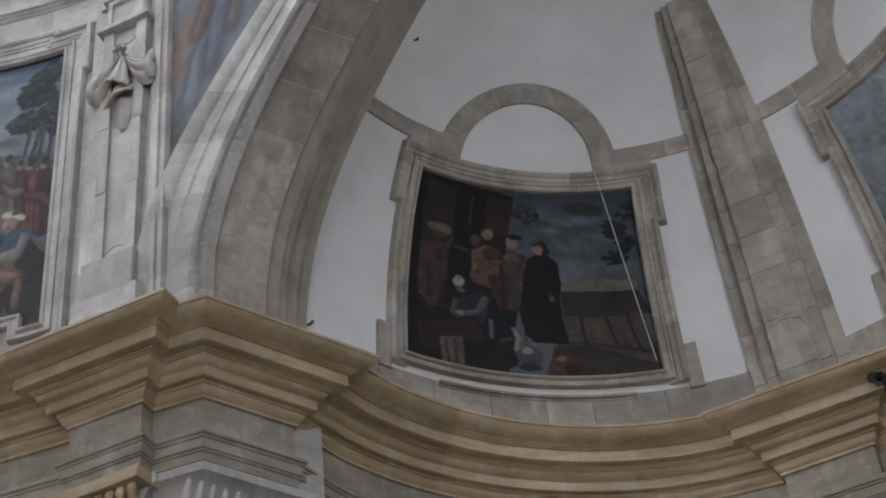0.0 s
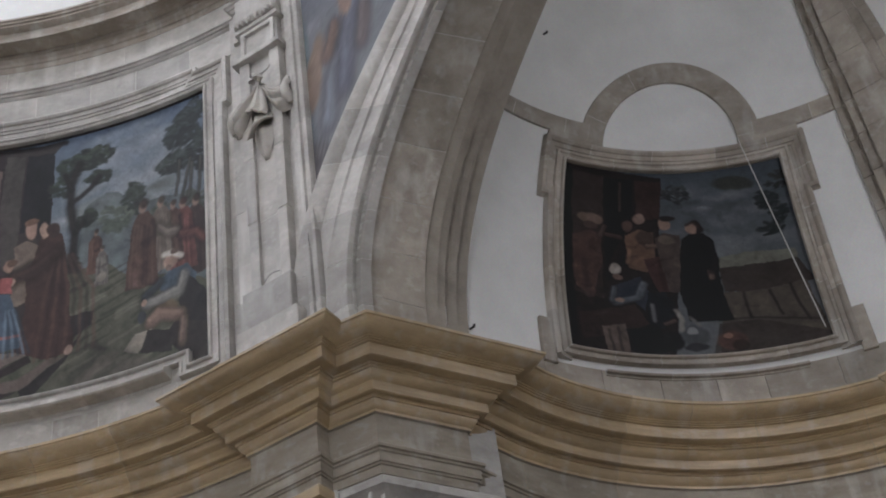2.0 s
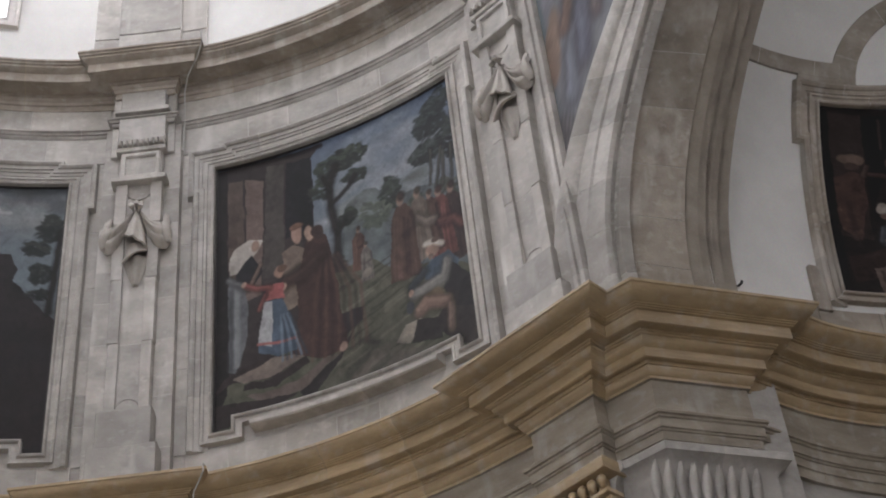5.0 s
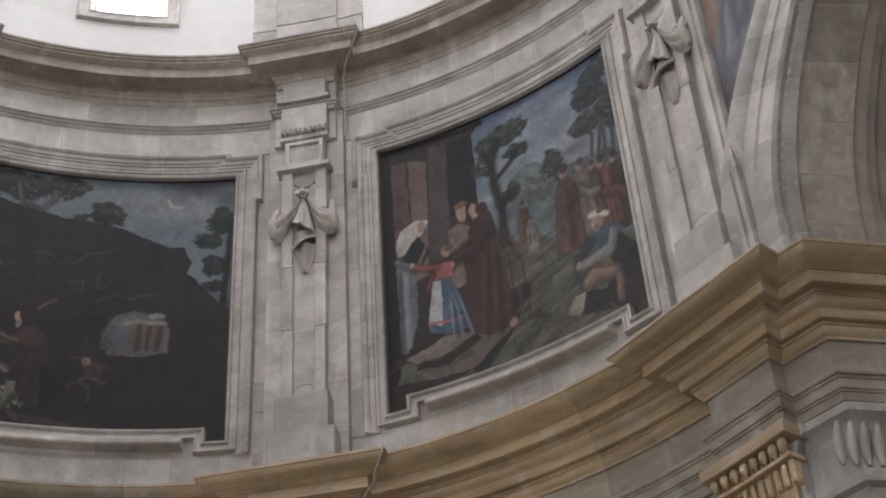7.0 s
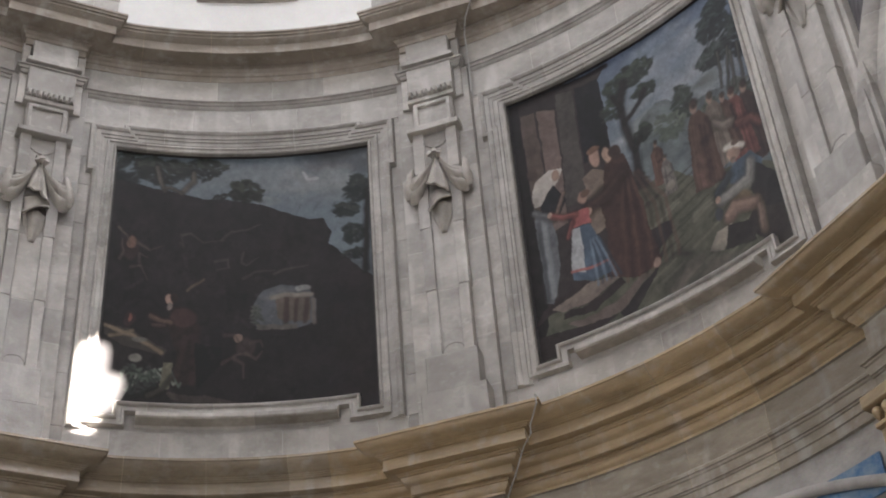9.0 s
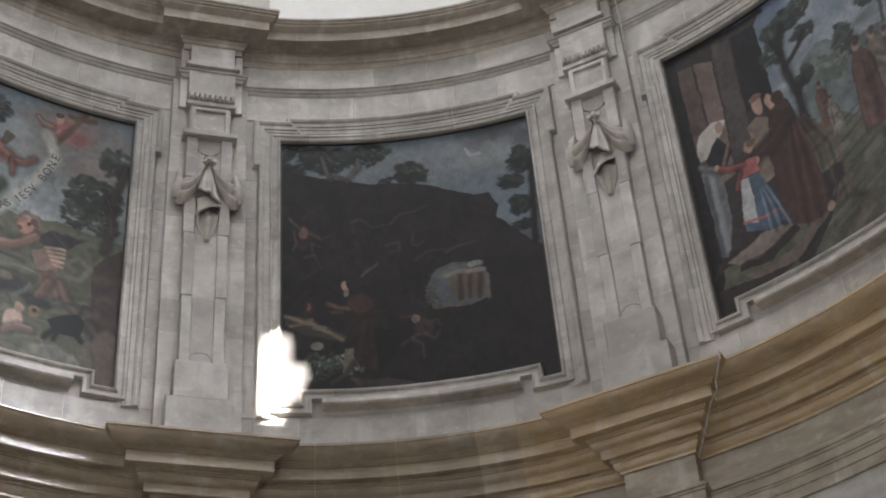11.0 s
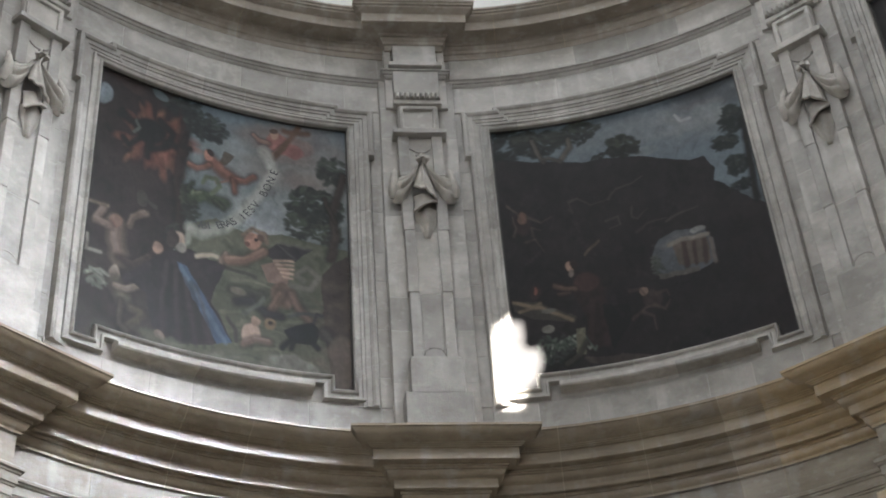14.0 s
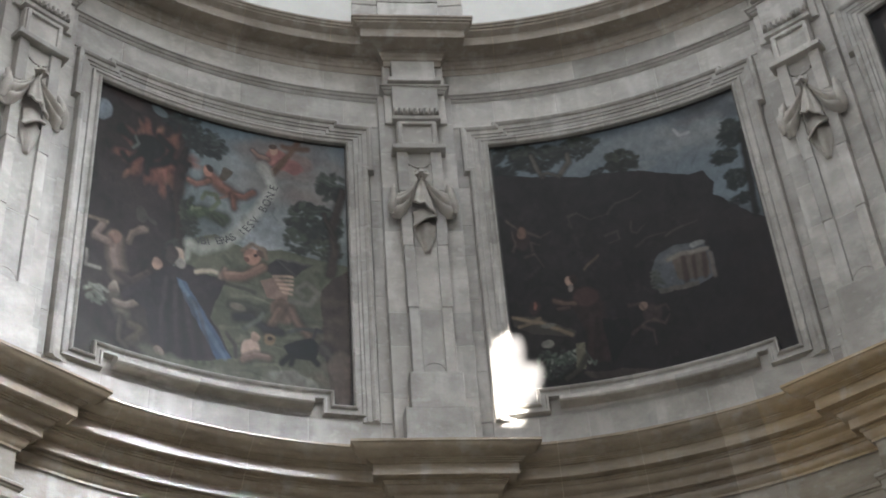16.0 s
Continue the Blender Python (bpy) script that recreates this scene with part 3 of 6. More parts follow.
for i in range(NX + 1):
    th = 66.2 - 36.0 * i / NX
    lat = SP_R * math.sin(radians(th - ARCH_AX))
    base = SPRING + math.sqrt(max(0, 3.5 ** 2 - lat * lat))
    for j in range(NZ + 1):
        z = base + (14.86 - base) * j / NZ
        verts.append(pol(SP_R, th, z))
for i in range(NX):
    for j in range(NZ):
        k = i * (NZ + 1) + j
        faces.append((k, k + 1, k + NZ + 2, k + NZ + 1))
spandrel_canvas = under(mesh("canvas", verts, faces, OIL, None, "", 60), sp)
spf = on_drum(64.9, SP_R)
fr_sp = thing("trim_spandrel_frame", pol(SP_R, 65, 10.6), "grey limestone moulded strip beside the spandrel", "moulding", kind="structure")
stones("strip_stone", surf_frames(spf, [(-.13, 9.5), (-.13, 14.85)]), [(.04, -.2), (.04, .02), (-.02, .02), (-.025, .05), (-.07, .055), (-.08, .03), (-.11, .03), (-.12, .06), (-.15, .06), (-.17, .02), (-.17, -.2)], ASHLAR_STONE, fr_sp, .6)

# ---------------------------------------------------------------- apse half dome
DOME_C, DOME_Z, DOME_R = 6.1, 9.5, 3.55


def dome(phi, z, inset=0.0):
    k = math.sqrt(max(0.0, 1 - ((z - DOME_Z) / DOME_C) ** 2))
    shift = .035 * (min(max(z, 10.2), 14.8) - 10.2) ** 2
    return apse_c + UA * shift + UW * (shift * .55) + pol(DOME_R * k - inset, AXIS + phi, z)


def on_dome(phi):
    """Surface of an apse bay: x metres (at the foot) right of phi, z up."""
    def at(x, z):
        a = phi - math.degrees(x / DOME_R)
        p = dome(a, z)
        t = dome(a - .2, z) - p
        s = dome(a, z + .01) - p
        n = s.cross(t).normalized()
        if n.dot(apse_c - p) < 0:
            n = -n
        return p, t.normalized(), n
    return at


verts, faces = [], []
NP, NZ = 90, 48
for i in range(NP + 1):
    for j in range(NZ + 1):
        zz = 9.2 if j == 0 else DOME_Z + DOME_C * math.sin(math.pi / 2 * (j - 1) / (NZ - 1))
        verts.append(dome(a_join + 1 - (a_join + 89) * i / NP, zz))
for i in range(NP):
    for j in range(NZ):
        faces.append((i * (NZ + 1) + j, i * (NZ + 1) + j + 1, (i + 1) * (NZ + 1) + j + 1, (i + 1) * (NZ + 1) + j))
vault = tagged(mesh("wall_apse_vault", verts, faces, PLASTER), "white plastered half dome of the apse", "vault", kind="structure")
tagged(sweep("wall_apse", apse_arc(a_join, -95, APSE_R + .02), [(0, 0), (0, 8.4), (-.4, 8.4), (-.4, 0)], STONE), "plain limestone apse wall", "wall", kind="structure")

APSE_BAY = RIB + 40.2
BAYS_APSE = (APSE_BAY, RIB - 40.2)


def dx(deg):
    return math.radians(deg) * DOME_R


def flat_ring(name, at, path, width, d, mat, parent, close=False, length=.5, rnd=None):
    prof = [(0, -.03), (0, d - .006), (.006, d), (width - .006, d), (width, d - .006), (width, -.03)]
    fr = surf_frames(at, path, close, .1)
    stones(name, fr + (fr[:1] if close else []), prof, mat, parent, length, rnd=rnd)


for bi, phi in enumerate(BAYS_APSE):
    at = on_dome(phi)
    rnd = random.Random(20 + bi)
    f = thing("picture_frame", at(0, 10.1)[0], "grey limestone eared frame with a round arch on top", "frame", "frames in the apse")
    h, zb, zt = 1.255, 10.35, 12.475
    inner = [(-h - .045, zb), (-h - .045, zt), (h, zt), (h, zb)]
    fr = surf_frames(at, inner, True)
    stones("inner_moulding", fr + fr[:1], INNER, STONE_APSE, f, .5, rnd=rnd)
    outer = [(-h - .11, zb - .14), (-h - .11, 12.12), (-h - .2, 12.12), (-h - .2, zt + .115), (h + .2, zt + .115), (h + .2, 12.12), (h + .11, 12.12), (h + .11, zb - .14)]
    stones("outer_moulding", surf_frames(at, outer), OUTER, STONE_APSE, f, .5, rnd=rnd)
    for sx in (-1, 1):
        plate("foot_block", at, sx * (h + .28) - .07, sx * (h + .28) + .07, 10.12, 10.60, -.02, .05, STONE_APSE, f)
    stones("sill", surf_frames(at, [(-.97, 10.10), (.97, 10.10)]), [(0, -.01), (0, .03), (.02, .03), (.024, .06), (.045, .065), (.05, .03), (.05, -.01)], STONE_APSE, f, .6, rnd=rnd)
    # arch over the frame and band to the ribs
    g = thing("trim_apse_band", at(0, 12.5)[0], "flat grey stone band rising into an arch over the frame", "moulding", kind="structure")
    k = .86
    zc = 12.80
    pts = [(x / k, z) for x, z in [(.715 * math.cos(math.radians(a)), zc + .735 * math.sin(math.radians(a))) for a in range(194, -15, -6)]]
    flat_ring("band_stone", at, pts, .245, .03, STONE_APSE, g, rnd=rnd)
    x_r = dx(33.2)
    for sx in (-1, 1):
        e = 1.03
        p2 = [(-x_r - (.45 if bi == 0 else 0), 12.79), (-e, 12.79)] if sx < 0 else [(e, 12.79), (x_r, 12.79)]
        flat_ring("band_stone", at, p2, .19, .028, STONE_APSE, g, rnd=rnd)
        plate("ear_stone", at, *sorted((sx * .86, sx * 1.55)), 12.54, 12.80, -.02, .026, STONE_APSE, g)
    # stone band at the foot of the vault
    x = -dx(33)
    while x < dx(33) - .01:
        x1 = min(dx(33), x + rnd.uniform(.4, .7))
        plate("foot_stone", at, x + .0015, x1 - .0015, 9.42, 10.16, -.02, .02, STONE_APSE, g, bevel=.004)
        x = x1

# unseen window added around the apse fill lamp
aw = thing("window_7", on_dome(APSE_FILL)(0, 10.6)[0], "unseen glazed window added low in the apse vault for a fill lamp", "window", kind="structure")
plate("pane", on_dome(APSE_FILL), -.6, .6, 10.6, 12.6, 0, .02, GLASS, aw)
fr = surf_frames(on_dome(APSE_FILL), [(-.6, 10.6), (-.6, 12.6), (.6, 12.6), (.6, 10.6)], True)
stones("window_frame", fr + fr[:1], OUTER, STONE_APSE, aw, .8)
# ribs of the half dome
rib = thing("vault_rib", dome(RIB, 9.6), "stepped grey limestone rib climbing the apse vault", "rib", kind="structure")
at = on_dome(RIB)
for x0, x1, d in ((-.46, .46, .05), (-.33, .33, .12), (-.20, .20, .17)):
    z, rr = 9.45, random.Random(12)
    while z < 14.4:
        z1 = z + rr.uniform(.42, .62) * math.sqrt(1 - ((z - 9.4) / 6.1) ** 2)
        plate("rib_stone", at, x0, x1, z + .001, z1 - .001, -.05, d, STONE_APSE, rib)
        z = z1
arcs = [at(.2 * math.cos(math.radians(a)), 10.32 + .17 * math.sin(math.radians(a))) for a in range(0, 181, 12)]
tube("rib_arch", [p + n * .17 for p, _, n in arcs], .014, STONE_APSE, rib)

# ---------------------------------------------------------------- upper drum: white walls, stone pilasters, windows, vault
W_LO, W_HI, W_HALF = 16.38, 18.6, 3.95


def upper_wall():
    """The upper drum as curved panels round the window openings."""
    g = thing("wall_upper_drum", (0, 0, 15.2), "white plastered upper drum pierced by windows", "wall", kind="structure")
    spots = sorted([(a % 360, W_HALF, W_LO, W_HI) for a in WINDOWS] + [((NARROW) % 360, 2.55, 16.93, 18.22)])
    for i, (a, h, lo, hi) in enumerate(spots):
        b, h2 = spots[(i + 1) % len(spots)][:2]
        b = b if b > a else b + 360
        box = lambda a0, a1, z0, z1: under(curved_box("plaster_panel", a1, a0, z0, z1, R + .45, R, PLASTER, None), g)
        box(a + h, b - h2, 15.1, 19.4)
        box(a - h, a + h, 15.1, lo)
        box(a - h, a + h, hi, 19.4)
    return g


upper_wall()
# unseen boards added to cut the sun patch to its ragged outline
shutter = thing("window_shutter", pol(R + .2, NARROW, 17.0), "unseen boards added in a small window to shape the sun patch", "shutter", kind="structure")
for outline in ([(-.09, 18.3), (-.115, 17.9), (-.10, 17.82), (-.12, 17.75), (-.3, 17.73), (-.3, 18.3)],
                [(-.3, 17.58), (-.235, 17.52), (-.205, 17.37), (-.10, 17.26), (-.06, 17.14), (.02, 17.0), (.02, 16.85), (-.3, 16.85)],
                [(.32, 18.3), (.0, 18.3), (.03, 18.02), (.11, 17.97), (.14, 17.86), (.165, 17.76), (.17, 17.5), (.185, 17.2), (.19, 16.85), (.32, 16.85)]):
    sa = on_drum(NARROW, R + .2)
    n = len(outline)
    verts = [sa(x, z)[0] for x, z in outline] + [sa(x, z)[0] + sa(x, z)[2] * .03 for x, z in outline]
    under(mesh("shutter_board", verts, [tuple(range(n)), tuple(range(n, 2 * n))] + [(k, (k + 1) % n, n + (k + 1) % n, n + k) for k in range(n)], LEAD, None, "", 0), shutter)
for th in PIL:
    g = thing("upper_pilaster", pol(R, th, 15.2), "broad grey limestone pilaster between the drum windows", "pilaster", "upper drum pilasters")
    at = on_drum(th)
    for z in (15.19, 16.0, 16.8, 17.6, 18.4):
        plate("backing_stone", at, -.65, .65, z, z + .797, -.02, .05, ASHLAR_STONE, g)
        plate("shaft_stone", at, -.36, .36, z, z + .797, .04, .11, ASHLAR_STONE, g)
for i, th in enumerate(WINDOWS[:3] + WINDOWS[3:]):
    at = on_drum(th)
    w = thing("window_%d" % (i + 1), pol(R, th, W_LO), "tall clear glazed window in a grey stone frame", "window", kind="structure")
    h = math.radians(W_HALF) * R
    stones("window_frame", (lambda fr: fr + fr[:1])(surf_frames(at, [(-h, W_LO), (-h, W_HI), (h, W_HI), (h, W_LO)], True)), [(0, -.2), (0, .02), (.03, .05), (.05, .03), (.12, .035), (.14, .06), (.17, .06), (.18, -.01)], ASHLAR_STONE, w, .9)
    at2 = on_drum(th, R + .3)
    # two unseen windows get an added board that blocks stray sun
    if i in (3, 4):
        plate("blind", on_drum(th, R + .36), -h * 1.1, h * 1.1, W_LO - .02, W_HI + .02, 0, .012, PLASTER, w, "unseen white board added to keep stray sun out")
    h2 = h * 1.06
    plate("pane", at2, -h2, h2, W_LO - .02, W_HI + .02, 0, .01, GLASS, w).visible_shadow = False
    for x in (-h2 * .33, h2 * .33):
        plate("mullion", at2, x - .012, x + .012, W_LO, W_HI, .008, .035, LEAD, w, nx=1)
    for z in np.linspace(W_LO + .28, W_HI - .28, 6):
        plate("glazing_bar", at2, -h2, h2, float(z) - .01, float(z) + .01, .008, .03, LEAD, w)
# vault over the drum, unseen
verts, faces = [], []
for j in range(13):
    a = math.pi / 2 * j / 12
    for i in range(60):
        verts.append(pol((R + .2) * math.cos(a) + .02, i * 6, 19.3 + 5.0 * math.sin(a)))
for j in range(12):
    for i in range(60):
        faces.append((j * 60 + i, j * 60 + (i + 1) % 60, (j + 1) * 60 + (i + 1) % 60, (j + 1) * 60 + i))
tagged(mesh("ceiling", verts, faces, PLASTER), "white plastered dome over the drum", "ceiling", kind="structure")

# ---------------------------------------------------------------- below the entablature: capitals and a painted spandrel


def bent_leaf(name, p, across, out, height, parent, mat):
    """One carved leaf: wide in the middle, curling out at its tip."""
    verts, faces = [], []
    for j in range(9):
        v = j / 8
        for k in range(7):
            u = 2 * k / 6 - 1
            verts.append(p + across * (u * math.sin(math.pi * (.12 + .8 * v))) + Vector((0, 0, height * v)) + out * (.10 * v ** 2 + .03 * (1 - u * u) - .03 * v ** 6))
    for j in range(8):
        for k in range(6):
            q = j * 7 + k
            faces.append((q, q + 1, q + 8, q + 7))
    o = mesh(name, verts, faces, mat, None, "", 60)
    o.modifiers.new("thick", 'SOLIDIFY').thickness = .03
    return under(o, parent)


jc = thing("jamb_capital", axp(5.6, JAMB, 7.3), "carved limestone capital wrapping the arch jamb under the entablature", "capital")
path = [q for q in cut if math.degrees(math.atan2(q.y, q.x)) % 360 < 69.5] + jamb_line + [axp(S_BACK, JAMB + .3)]
stones("capital_stone", plan_frames(path), [(-.3, 8.285), (.13, 8.285), (.15, 8.26), (.15, 8.2), (.10, 8.18), (.06, 8.12), (.05, 8.08), (.05, 7.72), (.08, 7.7), (.08, 7.65), (.03, 7.63), (.02, 6.9), (-.3, 6.9)], ASHLAR_STONE, jc, .5)
for i in range(9):
    bent_leaf("leaf", axp(5.45 + .1 * i, JAMB - .05, 7.78), UA * .045, -UW, .32, jc, ASHLAR_STONE)
# dark carved cartouche on the apse entablature
cc = thing("carved_cartouche", apse_c + pol(3.4, AXIS + 12, 8.6), "dark bronze carved cartouche on the apse entablature", "carving")
nv = apse_c + pol(3.36, AXIS + 12, 9.0)
inn, acr = -pol(1, AXIS + 12), pol(1, AXIS + 12 + 90)
for sx in (-1, 1):
    tube("scroll", [nv + acr * (sx * (.10 + .12 * math.cos(a * .7) * (1 - a / 14))) + Vector((0, 0, .35 - .075 * a)) + inn * (.3 + .12 * math.sin(a * .8)) for a in range(11)], [.03, .05, .07, .075, .07, .06, .06, .07, .06, .05, .03], BRONZE_AND_SHADE, cc)
tube("boss", [nv + inn * .36 + Vector((0, 0, .32 - .07 * k)) for k in range(10)], [.02, .07, .1, .12, .13, .13, .12, .1, .07, .02], BRONZE_AND_SHADE, cc, sides=14)
tube("stem", [nv, nv + inn * .3], .06, BRONZE_AND_SHADE, cc)
for th in PIL[1:]:
    at = on_drum(th, R)
    g = thing("capital", pol(R, th, 7.6), "carved ochre limestone capital with a row of leaves under the entablature", "capital", "capitals of the lower pilasters")
    plate("abacus", at, -.44, .44, 8.17, 8.27, -.02, .32, STONE_WARM, g)
    plate("bell", at, -.33, .33, 7.4, 8.17, -.02, .2, STONE_WARM, g)
    plate("fillet", at, -.40, .40, 8.0, 8.035, .1, .27, STONE_WARM, g)
    for i in range(8):                                     # eggs between darts
        x = -.35 + .1 * i
        rings = []
        for k in range(7):
            v = k / 6
            p, _, n = at(x, 8.165 - .12 * v)
            rings.append(p + n * (.235 + .035 * math.sin(math.pi * v)))
        tube("egg", rings, [.012, .03, .037, .037, .032, .022, .006], STONE_WARM, g, sides=10)
        if i:
            plate("dart", at, x - .06, x - .04, 8.045, 8.165, .15, .245, STONE_WARM, g, nx=1)
    for i in range(10):
        x = -.36 + .08 * i
        plate("flute", at, x - .024, x + .024, 7.80, 7.985, .15, .245, STONE_WARM, g, nx=1, bevel=.014)

# ---------------------------------------------------------------- paintings


def lin(c):
    c = np.asarray(c, float) / 255
    return np.where(c <= .04045, c / 12.92, ((c + .055) / 1.055) ** 2.4)


class Picture:
    """A picture laid down in plain shapes of colour on a fine grid; x and y run from 0 to 1, y down."""

    def __init__(self, nx, ny, seed, top, bottom):
        self.nx, self.ny, self.rng = nx, ny, np.random.RandomState(seed)
        self.x, self.y = np.meshgrid(np.linspace(0, 1, nx), np.linspace(0, 1, ny))
        self.wx, self.wy = self.noise(9) * .008 + self.noise(34) * .005, self.noise(9) * .008 + self.noise(34) * .005
        self.tones = [(self.noise(14) + .6 * self.noise(45))[..., None] for _ in range(8)]
        self.turn = 0
        k = self.y[..., None]
        self.c = lin(top) * (1 - k) + lin(bottom) * k

    def noise(self, n):
        g = self.rng.rand(n + 2, n + 2) * 2 - 1
        fx, fy = self.x * n, self.y * n
        i, j = fx.astype(int), fy.astype(int)
        a, b = fx - i, fy - j
        a, b = a * a * (3 - 2 * a), b * b * (3 - 2 * b)
        return (g[j, i] * (1 - a) + g[j, i + 1] * a) * (1 - b) + (g[j + 1, i] * (1 - a) + g[j + 1, i + 1] * a) * b

    def lay(self, mask, col, alpha=1.0, vary=.18):
        m = np.clip(mask, 0, 1)[..., None] * alpha
        self.turn += 1
        tone = 1 + vary * self.tones[self.turn % 8]
        self.c = self.c * (1 - m) + lin(col) * tone * m
        return self

    def blob(self, cx, cy, rx, ry, col, alpha=1.0, ang=0.0, soft=.25, wob=1.0):
        reach = max(rx, ry) * (1 + soft) + .03 * wob
        i0, i1 = max(0, int((cx - reach) * self.nx)), max(0, min(self.nx, int((cx + reach) * self.nx) + 2))
        j0, j1 = max(0, int((cy - reach) * self.ny)), max(0, min(self.ny, int((cy + reach) * self.ny) + 2))
        if i0 >= i1 or j0 >= j1:
            return self
        cut_out = np.s_[j0:j1, i0:i1]
        dx, dy = (self.x + self.wx * wob)[cut_out] - cx, (self.y + self.wy * wob)[cut_out] - cy
        a = math.radians(ang)
        u, v = dx * math.cos(a) + dy * math.sin(a), -dx * math.sin(a) + dy * math.cos(a)
        m = np.clip((1 + soft / 2 - np.sqrt((u / rx) ** 2 + (v / ry) ** 2)) / soft, 0, 1)[..., None] * alpha
        self.turn += 1
        tone = 1 + .18 * self.tones[self.turn % 8][cut_out]
        self.c[cut_out] = self.c[cut_out] * (1 - m) + lin(col) * tone * m
        return self

    def poly(self, pts, col, alpha=1.0, wob=.7):
        px, py = self.x + self.wx * wob, self.y + self.wy * wob
        inside = np.zeros(px.shape, bool)
        for (x0, y0), (x1, y1) in zip(pts, pts[1:] + pts[:1]):
            if y0 != y1:
                inside ^= ((y0 > py) != (y1 > py)) & (px < (x1 - x0) * (py - y0) / (y1 - y0) + x0)
        return self.lay(inside.astype(float), col, alpha)

    def stroke(self, pts, width, col, alpha=1.0, taper=True):
        px, py = self.x + self.wx * .5, self.y + self.wy * .5
        m = np.zeros(px.shape)
        n = len(pts) - 1
        for i, ((x0, y0), (x1, y1)) in enumerate(zip(pts, pts[1:])):
            l2 = (x1 - x0) ** 2 + (y1 - y0) ** 2 or 1e-9
            t = np.clip(((px - x0) * (x1 - x0) + (py - y0) * (y1 - y0)) / l2, 0, 1)
            w = width * (1 - (.7 * (i + t) / n if taper else 0))
            m = np.maximum(m, np.clip(1.5 - np.hypot(px - x0 - t * (x1 - x0), py - y0 - t * (y1 - y0)) / w, 0, 1))
        return self.lay(m, col, alpha)

    def leaves(self, cx, cy, rx, ry, n, col, light=None, size=.022):
        for i in range(n):
            a, r = self.rng.rand() * math.tau, math.sqrt(self.rng.rand())
            k = self.rng.rand()
            c = [u + (v - u) * k * (1 if math.sin(a) < .1 else .3) for u, v in zip(col, light or col)]
            self.blob(cx + rx * r * math.cos(a), cy + ry * r * math.sin(a), size * (.5 + self.rng.rand()), size * (.3 + .5 * self.rng.rand()), c, .8, self.rng.rand() * 60 - 30, .7, 1.6)
        return self

    def clouds(self, x0, x1, y0, y1, n, col, size=.07):
        for i in range(n):
            self.blob(x0 + (x1 - x0) * self.rng.rand(), y0 + (y1 - y0) * self.rng.rand(), size * (.6 + self.rng.rand()), size * (.25 + .3 * self.rng.rand()), col, .35, self.rng.rand() * 20 - 10, 1.6, 2)
        return self

    def robed(self, x, y, h, robe, top=(150, 118, 98), lean=0.0, width=.30):
        """A plain standing shape: a bell of cloth with folds and an oval above it."""
        w = h * width
        robe, top = [int(c * .84) for c in robe], [int(c * .88) for c in top]
        fold, lit = [int(c * .6) for c in robe], [min(255, int(c * 1.25) + 6) for c in robe]
        self.poly([(x - w * .20 + lean, y - h * .84), (x + w * .20 + lean, y - h * .84), (x + w * .46 + lean, y - h * .72), (x + w * .52 + lean * .5, y - h * .45), (x + w * .66, y), (x - w * .62, y), (x - w * .5 + lean * .5, y - h * .45), (x - w * .46 + lean, y - h * .72)], robe)
        for k in np.linspace(-.45, .5, 6):
            j = .1 * self.rng.randn()
            self.stroke([(x + w * k * .7 + lean, y - h * (.7 + j * .3)), (x + w * (k + j) * 1.1, y - h * .03)], w * .05, fold if self.rng.rand() < .6 else lit, .32, False)
        self.stroke([(x + w * .40 + lean, y - h * .70), (x + w * .5 + lean, y - h * .52), (x + w * .05, y - h * .48)], w * .11, fold, .55, False)
        self.blob(x + lean, y - h * .90, h * .046, h * .070, top, 1, 8, .5, .5)
        self.blob(x + lean + h * .016, y - h * .935, h * .052, h * .055, fold, .85, 0, .6, .5)
        return self

    def limbs(self, pts, width, col):
        """A bent stroke with a lit and a shaded side."""
        col = [int(c * .76) for c in col]
        self.stroke(pts, width * 1.15, [int(c * .5) for c in col], .7, False)
        self.stroke(pts, width * .75, col, .9, False)
        return self.stroke([(x - width * .3, y - width * .4) for x, y in pts], width * .3, [min(255, int(c * 1.25)) for c in col], .45, False)

    def brush(self, n, x0=0, x1=1, y0=0, y1=1, long=.035, low=.5, high=1.7):
        """Short bent touches, darker or lighter than what they lie on."""
        for _ in range(n):
            x, y = x0 + (x1 - x0) * self.rng.rand(), y0 + (y1 - y0) * self.rng.rand()
            a, b, r = self.rng.rand() * math.tau, self.rng.randn(), long * (.4 + self.rng.rand())
            f = low + .2 * self.rng.rand() if self.rng.rand() < .55 else high - .5 * self.rng.rand()
            w = .0035 + .006 * self.rng.rand()
            i0, i1 = max(0, int((x - .09) * self.nx)), int((x + .09) * self.nx)
            j0, j1 = max(0, int((y - .09) * self.ny)), int((y + .09) * self.ny)
            px, py = (self.x + self.wx)[j0:j1, i0:i1], (self.y + self.wy)[j0:j1, i0:i1]
            mask = np.zeros(px.shape)
            for k in range(5):
                mask = np.maximum(mask, np.clip(1.6 - np.hypot(px - x, py - y) / w, 0, 1))
                x, y, a = x + r / 5 * math.cos(a) * 1.6, y + r / 5 * math.sin(a) * 1.6, a + b * .3
            self.c[j0:j1, i0:i1] *= (1 + (f - 1) * mask * .75)[..., None]
        return self

    def finish(self, grain=.14):
        k = 1 + grain * (self.noise(24) * 1.1 + self.noise(55) * 1.2 + self.noise(110) * 1.1 + self.noise(5) * .5)
        k = np.clip(k, .35, 2)
        craq = 1 + .06 * self.rng.randn(self.ny, self.nx)
        mid_tone = .075
        self.c = mid_tone * (np.clip(self.c, .001, 1) / mid_tone) ** 1.22
        grey = self.c.mean(axis=2, keepdims=True)
